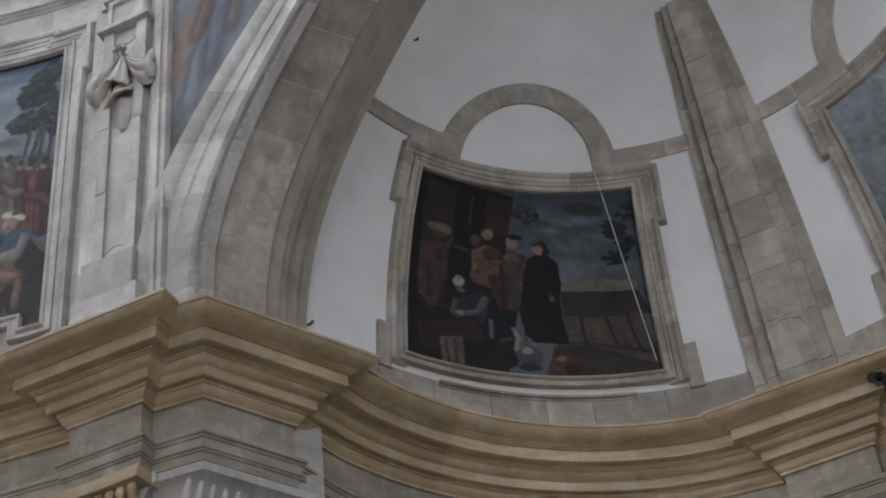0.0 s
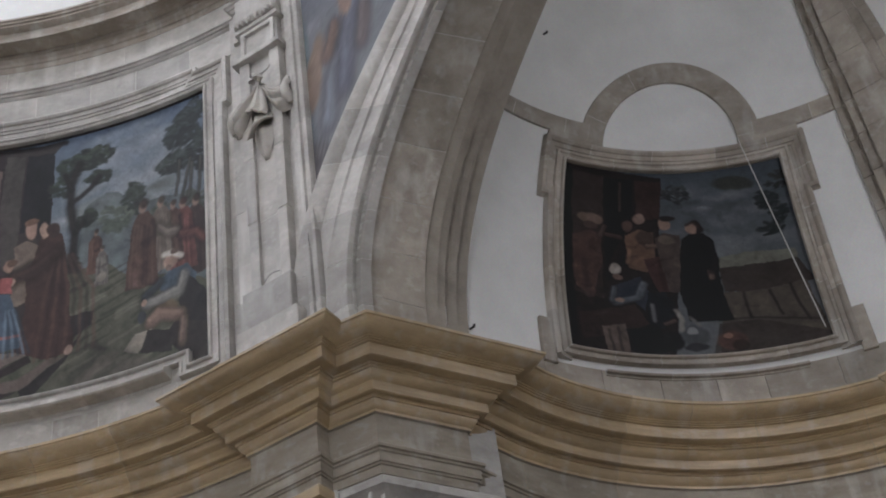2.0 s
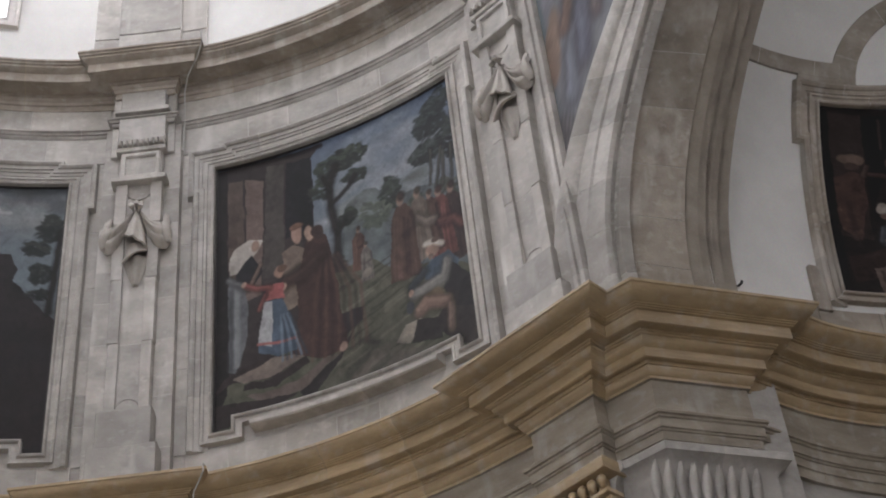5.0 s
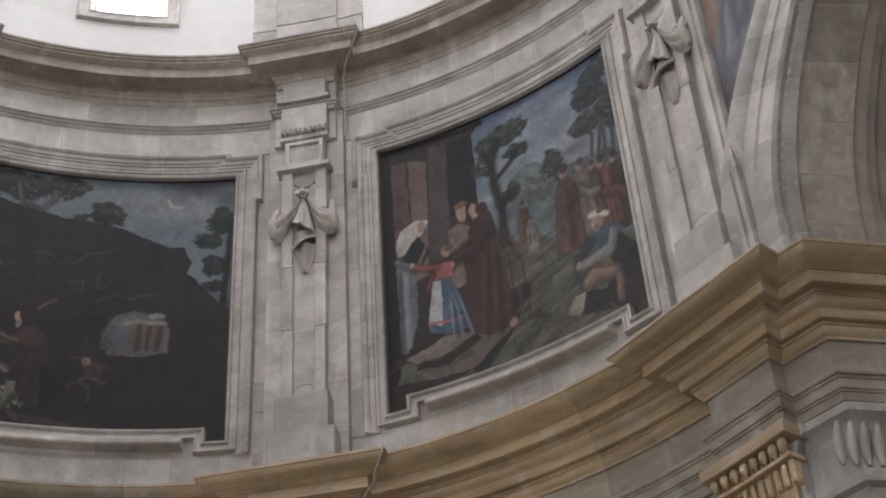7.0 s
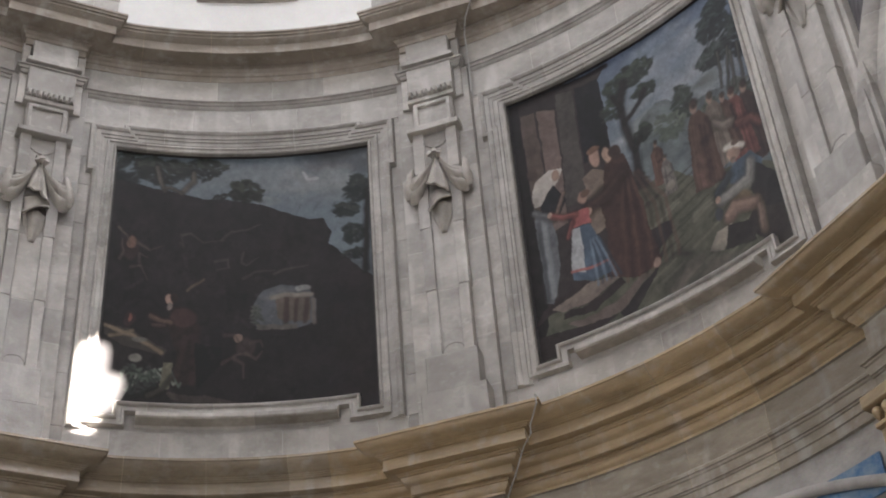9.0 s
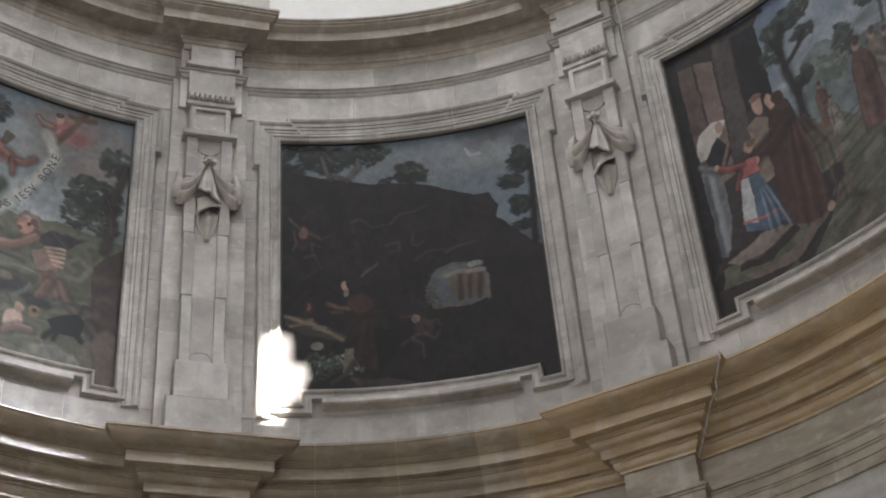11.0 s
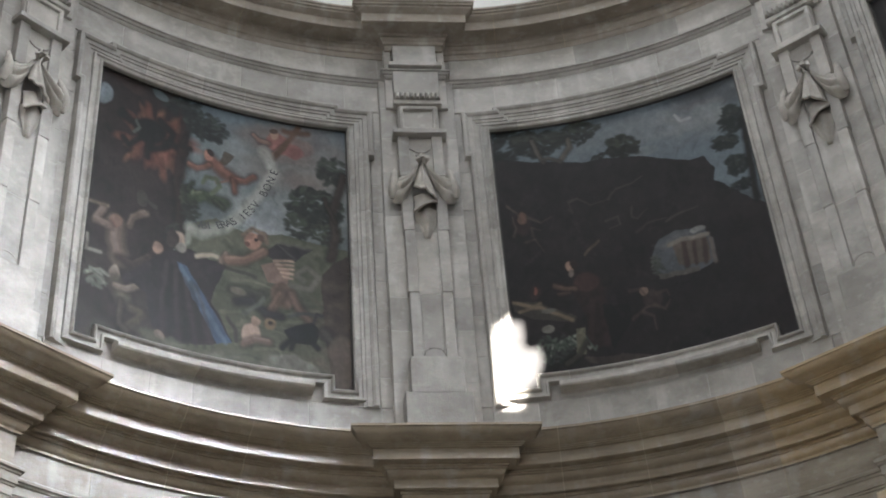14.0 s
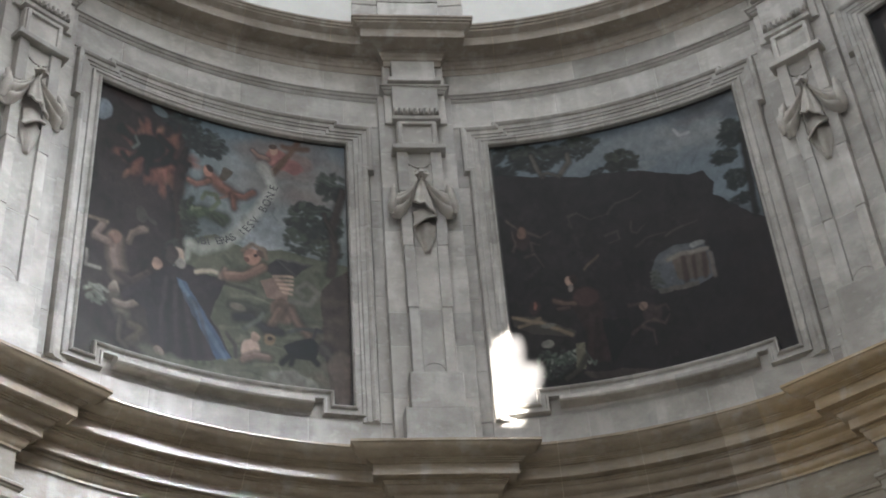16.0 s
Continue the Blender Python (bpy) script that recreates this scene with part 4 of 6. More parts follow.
        self.c = (grey + (self.c - grey) * .53) * np.array([1.04, 1.0, .97])
        self.c = np.clip(self.c * (k * craq)[..., None], .009, 1)
        return self


def hang(pic, at, half, z_lo, z_hi, notch, parent, gain=0.88, left=0.0):
    """The picture as a canvas on a curved surface; notch: (width, depth) of the lower corners, or None."""
    nx, ny = pic.nx, pic.ny
    verts, faces = [], []
    for j in range(ny):
        z = z_hi + (z_lo - z_hi) * j / (ny - 1)
        for i in range(nx):
            p, _, n = at(-half - left + (2 * half + left) * i / (nx - 1), z)
            verts.append(p + n * .014)
    for j in range(ny - 1):
        z = z_hi + (z_lo - z_hi) * (j + .5) / (ny - 1)
        for i in range(nx - 1):
            x = -half + 2 * half * (i + .5) / (nx - 1)
            if notch and z < z_lo + notch[1] and abs(x) < half - notch[0]:
                continue
            k = j * nx + i
            faces.append((k, k + nx, k + nx + 1, k + 1))
    ob = mesh("canvas", verts, faces, OIL, None, "", 0)
    a = ob.data.color_attributes.new("paint", 'FLOAT_COLOR', 'POINT')
    rgba = np.ones((nx * ny, 4), np.float32)
    rgba[:, :3] = np.clip(pic.c.reshape(-1, 3) * gain, 0, .8)
    a.data.foreach_set("color", rgba.ravel())
    ob.data.polygons.foreach_set("use_smooth", [True] * len(ob.data.polygons))
    return under(ob, parent)




def beasts_picture():
    p = Picture(300, 360, 1, (82, 104, 116), (84, 86, 70))
    p.clouds(.4, 1, .12, .5, 40, (122, 130, 132)).clouds(.6, 1, .02, .3, 30, (112, 98, 92), .07)
    p.poly([(0.587, 0.451), (0.642, 0.368), (0.706, 0.334), (0.776, 0.402), (0.797, 0.456), (0.602, 0.504)], (104, 114, 120)).clouds(.56, .76, .4, .5, 12, (128, 136, 138), .03)
    p.poly([(0.373, 0.503), (0.489, 0.445), (0.602, 0.476), (0.741, 0.458), (0.880, 0.474), (0.997, 0.491), (0.997, 0.997), (0.350, 0.962), (0.278, 0.857)], (78, 82, 64))
    for i in range(30):
        x, y = .42 + .5 * p.rng.rand(), .56 + .4 * p.rng.rand()
        p.stroke([(x, y), (x + .08, y - .012), (x + .16, y + .006)], .007, (98, 102, 80) if i % 2 else (58, 62, 50), .5)
    p.poly([(-0.026, -0.018), (0.302, -0.003), (0.364, 0.031), (0.347, 0.146), (0.378, 0.227), (0.322, 0.347), (0.380, 0.459), (0.368, 0.545), (0.313, 0.668), (0.291, 0.853), (0.349, 0.950), (-0.010, 1.013), (-0.008, 0.560), (-0.010, 0.280)], (47, 37, 35))
    p.clouds(0, .36, .3, .7, 30, (62, 50, 48), .05).clouds(0, .3, .7, 1, 24, (66, 60, 50), .05).blob(0.029, 0.110, .03, .045, (98, 112, 124), 1, 20).blob(0.243, 0.018, .04, .018, (86, 106, 114), .9, 25).blob(0.114, 0.014, .08, .03, (66, 46, 42), .7, 20)
    for i in range(70):
        a = p.rng.rand() * math.tau
        r = .05 + .10 * p.rng.rand()
        p.blob(.245 + r * math.cos(a), .215 + r * .8 * math.sin(a), .010 + .010 * p.rng.rand(), .034, ((136, 66, 44), (150, 92, 62), (96, 52, 40))[i % 3], .42, math.degrees(a) + 90, .9)
    p.blob(0.225, 0.187, .068, .055, (32, 34, 34)).limbs([(0.225, 0.187), (0.142, 0.172), (0.104, 0.157)], .016, (40, 42, 42)).limbs([(0.198, 0.219), (0.143, 0.269), (0.119, 0.249)], .012, (40, 42, 42)).limbs([(0.258, 0.130), (0.312, 0.172), (0.293, 0.231), (0.237, 0.258)], .014, (38, 40, 40)).limbs([(0.227, 0.216), (0.217, 0.291)], .012, (44, 46, 44)).limbs([(0.285, 0.219), (0.380, 0.211)], .013, (44, 42, 42)).stroke([(0.164, 0.164), (0.181, 0.188), (0.160, 0.211)], .006, (78, 88, 84), .8, False)
    p.limbs([(0.353, 0.113), (0.352, 0.235), (0.341, 0.356), (0.355, 0.437), (0.353, 0.536)], .024, (62, 46, 38)).limbs([(0.350, 0.205), (0.374, 0.091)], .010, (52, 42, 38))
    p.leaves(0.434, 0.104, .085, .06, 150, (36, 44, 44), (62, 74, 72), .014).leaves(0.342, 0.038, .07, .05, 70, (34, 42, 42), (58, 68, 66), .014).leaves(0.389, 0.414, .035, .07, 70, (40, 46, 38), (72, 80, 60), .012).leaves(0.340, 0.553, .04, .05, 40, (40, 42, 38), (60, 66, 54), .012)
    p.leaves(0.869, 0.331, .10, .08, 240, (38, 46, 42), (66, 76, 64), .014).leaves(0.937, 0.172, .06, .06, 100, (46, 54, 50), (74, 84, 74), .014).leaves(0.811, 0.411, .05, .05, 70, (42, 50, 44), (66, 76, 62), .012).leaves(0.909, 0.428, .06, .04, 60, (50, 56, 46), (74, 80, 64), .012)
    p.limbs([(0.927, 0.525), (0.943, 0.439), (0.936, 0.352), (0.980, 0.198)], .018, (78, 62, 50)).limbs([(0.945, 0.381), (0.905, 0.297)], .009, (70, 58, 48))
    p.poly([(0.884, 0.599), (0.933, 0.539), (0.997, 0.505), (1.003, 1.003), (0.927, 0.983), (0.905, 0.822)], (64, 53, 46)).clouds(.88, 1, .6, .95, 20, (88, 74, 64), .035)
    p.blob(0.779, 0.101, .08, .04, (116, 92, 86), .7).blob(0.727, 0.098, .05, .042, (148, 88, 78), 1, 20).blob(0.778, 0.117, .045, .03, (132, 76, 70), .9, 10).blob(0.710, 0.062, .017, .021, (150, 112, 90)).blob(0.705, 0.049, .018, .012, (78, 58, 48)).limbs([(0.691, 0.105), (0.654, 0.102), (0.625, 0.082)], .011, (158, 120, 100)).limbs([(0.742, 0.108), (0.706, 0.149)], .010, (158, 120, 100)).stroke([(0.804, 0.014), (0.706, 0.164)], .012, (92, 66, 48), 1, False).stroke([(0.747, 0.037), (0.842, 0.037)], .011, (92, 66, 48), 1, False)
    p.stroke([(0.397, 0.510), (0.436, 0.522), (0.518, 0.477), (0.587, 0.408), (0.656, 0.318), (0.709, 0.222), (0.684, 0.162), (0.666, 0.146)], .021, (138, 142, 134), .8, False).stroke([(0.390, 0.567), (0.400, 0.502)], .012, (128, 132, 122), .8, False)
    p.poly([(0.480, 0.246), (0.510, 0.178), (0.550, 0.183), (0.523, 0.229)], (84, 76, 64)).limbs([(0.460, 0.230), (0.509, 0.263), (0.553, 0.279)], .026, (156, 96, 68)).limbs([(0.553, 0.279), (0.599, 0.280), (0.630, 0.258)], .014, (150, 92, 66)).limbs([(0.548, 0.286), (0.557, 0.331)], .013, (136, 82, 60)).limbs([(0.454, 0.253), (0.412, 0.277), (0.380, 0.268)], .012, (158, 100, 74)).blob(0.445, 0.218, .019, .022, (150, 94, 70)).blob(0.452, 0.203, .016, .012, (60, 46, 40)).stroke([(0.527, 0.291), (0.492, 0.314), (0.484, 0.294)], .005, (110, 78, 60), .9, False)
    p.limbs([(0.391, 0.396), (0.444, 0.373), (0.487, 0.381), (0.523, 0.382)], .024, (70, 88, 58)).stroke([(0.472, 0.360), (0.502, 0.326), (0.491, 0.297), (0.453, 0.302), (0.440, 0.328)], .008, (78, 92, 66), 1, False).limbs([(0.487, 0.385), (0.516, 0.403)], .010, (66, 82, 54)).limbs([(0.423, 0.383), (0.380, 0.366), (0.400, 0.339)], .010, (64, 80, 54)).leaves(0.416, 0.381, .03, .018, 16, (66, 82, 54), (104, 112, 84), .010)
    p.limbs([(0.120, 0.583), (0.128, 0.644), (0.144, 0.692)], .042, (140, 116, 100)).blob(0.119, 0.567, .022, .028, (112, 82, 66)).limbs([(0.096, 0.595), (0.040, 0.590), (0.071, 0.537)], .017, (148, 122, 106)).limbs([(0.168, 0.571), (0.179, 0.534), (0.228, 0.504)], .015, (128, 104, 90)).limbs([(0.144, 0.698), (0.199, 0.701), (0.251, 0.659)], .016, (84, 66, 58)).stroke([(-0.011, 0.534), (0.087, 0.527)], .006, (100, 84, 70), 1, False).stroke([(0.023, 0.655), (0.022, 0.707), (0.076, 0.701)], .006, (128, 122, 112), .8, False).blob(0.215, 0.452, .022, .03, (70, 62, 58), .9).stroke([(0.200, 0.443), (0.266, 0.471)], .008, (64, 58, 54), .9, False)
    p.blob(0.133, 0.753, .023, .025, (132, 116, 100)).limbs([(0.138, 0.783), (0.172, 0.830)], .034, (112, 102, 86)).limbs([(0.139, 0.793), (0.180, 0.796), (0.218, 0.775)], .013, (146, 126, 108)).limbs([(0.198, 0.854), (0.245, 0.865), (0.190, 0.923)], .019, (92, 78, 62)).limbs([(0.163, 0.839), (0.163, 0.913), (0.191, 0.932)], .013, (84, 72, 58)).stroke([(0.030, 0.781), (0.082, 0.757), (0.110, 0.767)], .006, (112, 114, 102), .8, False).stroke([(0.042, 0.764), (0.090, 0.773)], .006, (100, 104, 94), .8, False).leaves(0.065, 0.794, .05, .03, 30, (76, 82, 72), (112, 116, 98), .010)
    p.poly([(0.310, 0.622), (0.398, 0.592), (0.467, 0.609), (0.533, 0.614), (0.504, 0.700), (0.489, 0.756), (0.569, 0.874), (0.478, 0.907), (0.329, 0.933), (0.277, 0.888), (0.253, 0.788), (0.170, 0.761), (0.258, 0.667)], (45, 39, 42))
    p.poly([(0.357, 0.653), (0.394, 0.653), (0.472, 0.753), (0.567, 0.878), (0.514, 0.895), (0.454, 0.802), (0.397, 0.725)], (44, 74, 104)).stroke([(0.374, 0.665), (0.460, 0.775), (0.543, 0.885)], .008, (76, 106, 132), .6, False)
    for k in range(7):
        p.stroke([(.32 + .018 * k, .66 + .01 * k), (.31 + .025 * k, .78), (.32 + .03 * k, .92)], .008, (32, 28, 31) if k % 2 else (64, 55, 60), .5, False)
    p.stroke([(0.252, 0.685), (0.177, 0.759)], .012, (58, 50, 54), .8, False).blob(0.358, 0.567, .026, .034, (156, 132, 114)).blob(0.334, 0.565, .024, .034, (60, 50, 45)).blob(0.368, 0.594, .022, .022, (128, 120, 112)).blob(0.282, 0.619, .018, .024, (128, 98, 80)).stroke([(0.429, 0.611), (0.480, 0.591), (0.519, 0.597)], .008, (138, 126, 106), 1, False).limbs([(0.516, 0.607), (0.531, 0.574)], .010, (160, 132, 112)).blob(0.314, 0.912, .02, .017, (128, 104, 90)).stroke([(0.502, 0.621), (0.604, 0.627), (0.645, 0.636)], .006, (52, 48, 46), .8, False)
    p.poly([(0.672, 0.546), (0.727, 0.493), (0.859, 0.499), (0.796, 0.552), (0.727, 0.568)], (48, 47, 48)).stroke([(0.727, 0.498), (0.796, 0.548)], .004, (72, 70, 70), .7, False).stroke([(0.741, 0.493), (0.852, 0.503)], .004, (78, 74, 72), .7, False)
    p.limbs([(0.538, 0.594), (0.604, 0.584), (0.675, 0.538)], .019, (150, 112, 88)).blob(0.630, 0.501, .032, .036, (140, 98, 74)).blob(0.664, 0.475, .022, .022, (78, 58, 50)).stroke([(0.595, 0.486), (0.629, 0.454), (0.674, 0.468), (0.685, 0.502)], .008, (104, 88, 70), 1, False).blob(0.609, 0.517, .010, .010, (90, 56, 46)).blob(0.644, 0.496, .008, .008, (50, 38, 34))
    p.poly([(0.665, 0.592), (0.727, 0.565), (0.779, 0.598), (0.770, 0.643), (0.686, 0.645)], (116, 92, 76))
    for k in range(5):
        p.stroke([(.715 + .008 * k, .565 + .013 * k), (.785, .555 + .016 * k)], .0045, (154, 124, 102), .8, False)
    p.blob(0.751, 0.683, .05, .045, (104, 82, 66), 1, 40).limbs([(0.740, 0.685), (0.711, 0.735), (0.694, 0.773)], .020, (128, 100, 80)).limbs([(0.781, 0.679), (0.807, 0.729), (0.849, 0.770)], .019, (116, 92, 74)).stroke([(0.781, 0.645), (0.849, 0.650), (0.880, 0.602), (0.839, 0.570), (0.802, 0.602), (0.822, 0.622)], .009, (92, 92, 80), 1, False)
    p.limbs([(0.558, 0.692), (0.619, 0.689), (0.666, 0.696)], .014, (78, 82, 68)).blob(0.579, 0.696, .028, .014, (88, 84, 70), 1, 10).limbs([(0.579, 0.738), (0.633, 0.722), (0.687, 0.759), (0.740, 0.764)], .016, (56, 60, 58)).stroke([(0.607, 0.772), (0.660, 0.730), (0.673, 0.708)], .008, (80, 84, 76), .9, False).stroke([(0.767, 0.760), (0.821, 0.740), (0.890, 0.746)], .007, (60, 62, 60), 1, False).stroke([(0.548, 0.802), (0.579, 0.834), (0.582, 0.872)], .006, (60, 58, 54), 1, False)
    p.blob(0.634, 0.837, .033, .04, (150, 124, 106), 1, 20).blob(0.647, 0.788, .015, .017, (140, 112, 92)).limbs([(0.609, 0.876), (0.654, 0.856), (0.700, 0.861)], .015, (146, 120, 102)).blob(0.698, 0.791, .024, .02, (120, 100, 68)).blob(0.698, 0.791, .010, .008, (60, 52, 42))
    p.poly([(0.747, 0.812), (0.793, 0.785), (0.860, 0.770), (0.889, 0.798), (0.872, 0.845), (0.773, 0.852)], (30, 33, 37)).limbs([(0.766, 0.848), (0.745, 0.872)], .010, (34, 36, 40)).limbs([(0.786, 0.848), (0.777, 0.872)], .009, (34, 36, 40)).limbs([(0.859, 0.839), (0.878, 0.857)], .010, (34, 36, 40)).limbs([(0.899, 0.803), (0.931, 0.833)], .022, (84, 78, 72)).stroke([(0.860, 0.770), (0.874, 0.737), (0.895, 0.743)], .005, (52, 54, 54), 1, False)
    p.clouds(.3, .75, .92, 1, 26, (104, 108, 92), .045).blob(0.792, 0.925, .09, .026, (104, 104, 94), .9, 6).blob(0.957, 0.856, .04, .05, (94, 80, 70), .8).blob(0.967, 0.944, .03, .06, (86, 72, 62), .8).clouds(.05, .35, .92, 1, 12, (86, 84, 70), .04)
    p.brush(220, 0, 1, .3, 1, .03, .7, 1.35).brush(80, 0, .5, 0, .4, .03, .7, 1.35)
    return p.finish(.09)


def cave_picture():
    p = Picture(300, 360, 2, (80, 97, 108), (96, 116, 128))
    p.clouds(.35, 1, .04, .2, 30, (100, 110, 116), .07).clouds(.68, .9, .06, .18, 14, (116, 120, 122), .045).clouds(.8, 1, 0, .08, 10, (52, 52, 56), .06).stroke([(0.737, 0.080), (0.754, 0.110), (0.792, 0.108)], .006, (140, 144, 146), .7, False).blob(0.593, 0.194, .05, .018, (98, 108, 112), .6, -5)
    p.poly([(-0.019, 0.101), (0.168, 0.149), (0.430, 0.185), (0.561, 0.201), (0.672, 0.245), (0.753, 0.281), (0.813, 0.282), (0.844, 0.339), (0.829, 0.380), (0.905, 0.452), (0.957, 0.503), (1.038, 0.555), (1.014, 1.029), (-0.037, 0.985), (-0.051, 0.393)], (41, 36, 37))
    p.clouds(.1, .95, .4, 1, 40, (45, 38, 39), .09).clouds(.3, 1, .55, 1, 30, (36, 31, 35), .09).clouds(.85, 1, .5, .98, 12, (46, 33, 31), .06)
    p.leaves(0.044, 0.067, .08, .06, 110, (30, 35, 34), (52, 60, 54), .014).leaves(0.179, 0.069, .10, .06, 170, (32, 37, 34), (62, 70, 60), .014).leaves(0.346, 0.059, .09, .045, 120, (34, 40, 36), (60, 70, 58), .013).leaves(0.519, 0.150, .06, .045, 130, (36, 42, 34), (58, 66, 50), .012).leaves(0.462, 0.175, .10, .018, 50, (34, 36, 32), (48, 52, 44), .010)
    p.limbs([(0.197, 0.152), (0.175, 0.100), (0.165, 0.058)], .011, (104, 94, 86)).limbs([(0.263, 0.159), (0.308, 0.108), (0.306, 0.075)], .011, (108, 98, 88)).limbs([(0.191, 0.146), (0.221, 0.140), (0.263, 0.159)], .009, (92, 84, 78)).limbs([(0.503, 0.193), (0.519, 0.150)], .006, (52, 46, 40))
    p.leaves(0.947, 0.177, .055, .055, 120, (30, 40, 38), (50, 64, 56), .013).leaves(0.900, 0.260, .045, .03, 70, (30, 40, 38), (50, 62, 54), .012).leaves(0.929, 0.356, .05, .035, 80, (30, 40, 38), (48, 60, 52), .012).leaves(0.925, 0.430, .045, .02, 50, (30, 38, 38), (46, 56, 50), .011).limbs([(0.966, 0.497), (0.978, 0.368), (0.987, 0.186)], .014, (44, 38, 34))
    p.poly([(0.546, 0.595), (0.584, 0.544), (0.656, 0.527), (0.750, 0.541), (0.780, 0.597), (0.772, 0.679), (0.704, 0.694), (0.556, 0.684)], (72, 79, 86))
    p.clouds(.59, .68, .54, .6, 8, (92, 96, 98), .025).blob(0.730, 0.546, .03, .012, (112, 114, 114), .8).poly([(0.627, 0.576), (0.663, 0.562), (0.757, 0.574), (0.754, 0.670), (0.661, 0.667), (0.633, 0.655)], (88, 77, 68))
    for a, b, w in (((0.670, 0.582), (0.663, 0.665), .010), ((0.707, 0.588), (0.699, 0.667), .008), ((0.745, 0.591), (0.735, 0.669), .010)):
        p.stroke([a, b], w, (66, 48, 41), .9, False)
    p.stroke([(0.615, 0.576), (0.662, 0.566), (0.763, 0.573)], .008, (112, 104, 94), .9, False).leaves(0.556, 0.633, .02, .035, 30, (62, 68, 64), (86, 92, 84), .009).poly([(0.554, 0.667), (0.707, 0.683), (0.706, 0.697), (0.558, 0.687)], (84, 78, 70), .8).stroke([(0.769, 0.594), (0.767, 0.678)], .008, (96, 88, 80), .8, False)
    p.poly([(0.251, 0.593), (0.316, 0.609), (0.343, 0.656), (0.343, 0.732), (0.342, 0.872), (0.271, 0.882), (0.277, 0.775), (0.250, 0.688)], (47, 34, 33)).blob(0.296, 0.640, .045, .035, (72, 46, 40), .9).stroke([(0.346, 0.677), (0.334, 0.864)], .014, (54, 38, 36), .7, False).stroke([(0.306, 0.711), (0.272, 0.873)], .010, (62, 44, 40), .7, False).poly([(0.337, 0.731), (0.430, 0.749), (0.433, 0.803), (0.349, 0.893)], (28, 24, 28), .8)
    p.blob(0.237, 0.574, .018, .022, (146, 112, 92)).blob(0.241, 0.600, .012, .014, (104, 92, 84)).blob(0.255, 0.565, .016, .02, (52, 38, 34)).limbs([(0.254, 0.661), (0.217, 0.658), (0.179, 0.639)], .011, (118, 88, 72)).limbs([(0.235, 0.675), (0.188, 0.672)], .008, (98, 74, 62)).stroke([(0.306, 0.540), (0.365, 0.499)], .005, (92, 74, 58), .8, False)
    p.blob(0.097, 0.646, .006, .014, (150, 74, 50)).blob(0.096, 0.653, .02, .025, (70, 46, 40), .5).poly([(0.011, 0.683), (0.096, 0.684), (0.239, 0.758), (0.226, 0.780), (0.087, 0.748), (0.016, 0.720)], (62, 58, 50)).stroke([(0.020, 0.684), (0.120, 0.714), (0.221, 0.768)], .007, (116, 98, 72), 1, False).stroke([(0.036, 0.722), (0.115, 0.697)], .006, (108, 92, 68), .9, False).blob(0.145, 0.725, .03, .010, (92, 92, 84), .8)
    for k in range(9):
        p.stroke([(.11 + .016 * k, .90 - .010 * k), (.125 + .016 * k, .85 - .004 * k), (.15 + .017 * k, .835 + .006 * k), (.165 + .016 * k, .87)], .004, (112, 120, 108) if k % 2 else (72, 86, 76), .85, False)
    p.leaves(0.146, 0.862, .07, .05, 80, (42, 52, 46), (78, 92, 80), .009).blob(0.136, 0.792, .02, .014, (116, 114, 104), .8).poly([(0.232, 0.801), (0.268, 0.800), (0.255, 0.897), (0.221, 0.896)], (92, 90, 70)).limbs([(0.262, 0.852), (0.235, 0.894), (0.184, 0.919)], .010, (72, 70, 56)).poly([(0.247, 0.905), (0.399, 0.913), (0.515, 0.939), (0.485, 0.952), (0.263, 0.928)], (72, 62, 54), .7)
    p.blob(0.086, 0.389, .035, .045, (58, 42, 38), .7).blob(0.092, 0.370, .018, .022, (104, 72, 58), .9)
    for a, b, c in (((0.037, 0.318), (0.070, 0.345), (0.086, 0.384),), ((0.122, 0.441), (0.119, 0.411), (0.153, 0.423),), ((0.090, 0.466), (0.127, 0.456), (0.155, 0.511),), ((0.051, 0.433), (0.062, 0.404), (0.053, 0.358),), ((0.110, 0.365), (0.157, 0.394), (0.202, 0.378),)):
        p.stroke([a, b, c], .006, (82, 68, 60), .6)
    for a, b, c, d in (((0.274, 0.330), (0.308, 0.320), (0.358, 0.353), (0.425, 0.342),), ((0.425, 0.342), (0.460, 0.308), (0.512, 0.305), (0.563, 0.285),), ((0.507, 0.395), (0.503, 0.431), (0.522, 0.444), (0.565, 0.410),), ((0.513, 0.493), (0.554, 0.467), (0.590, 0.464), (0.625, 0.468),), ((0.623, 0.482), (0.669, 0.469), (0.713, 0.465), (0.746, 0.458),), ((0.270, 0.359), (0.282, 0.376), (0.273, 0.337), (0.290, 0.325),), ((0.402, 0.430), (0.448, 0.418), (0.456, 0.450), (0.411, 0.462),)):
        p.stroke([a, b, c, d], .0055, (72, 66, 60), .6)
    p.blob(0.519, 0.748, .035, .032, (64, 51, 45), .7, 20).blob(0.491, 0.718, .016, .014, (112, 88, 74), .9)
    for a, b, c in (((0.444, 0.708), (0.479, 0.705), (0.501, 0.737),), ((0.522, 0.769), (0.559, 0.791), (0.581, 0.763),), ((0.536, 0.732), (0.572, 0.727), (0.581, 0.749),), ((0.477, 0.786), (0.514, 0.808), (0.515, 0.858),), ((0.436, 0.804), (0.487, 0.775), (0.522, 0.769),)):
        p.stroke([a, b, c], .007, (78, 63, 54), .6)
    p.brush(140, 0, .7, .3, 1, .05, .7, 1.5).brush(50, 0, 1, .02, .25, .03, .8, 1.2)
    return p.finish(.08)


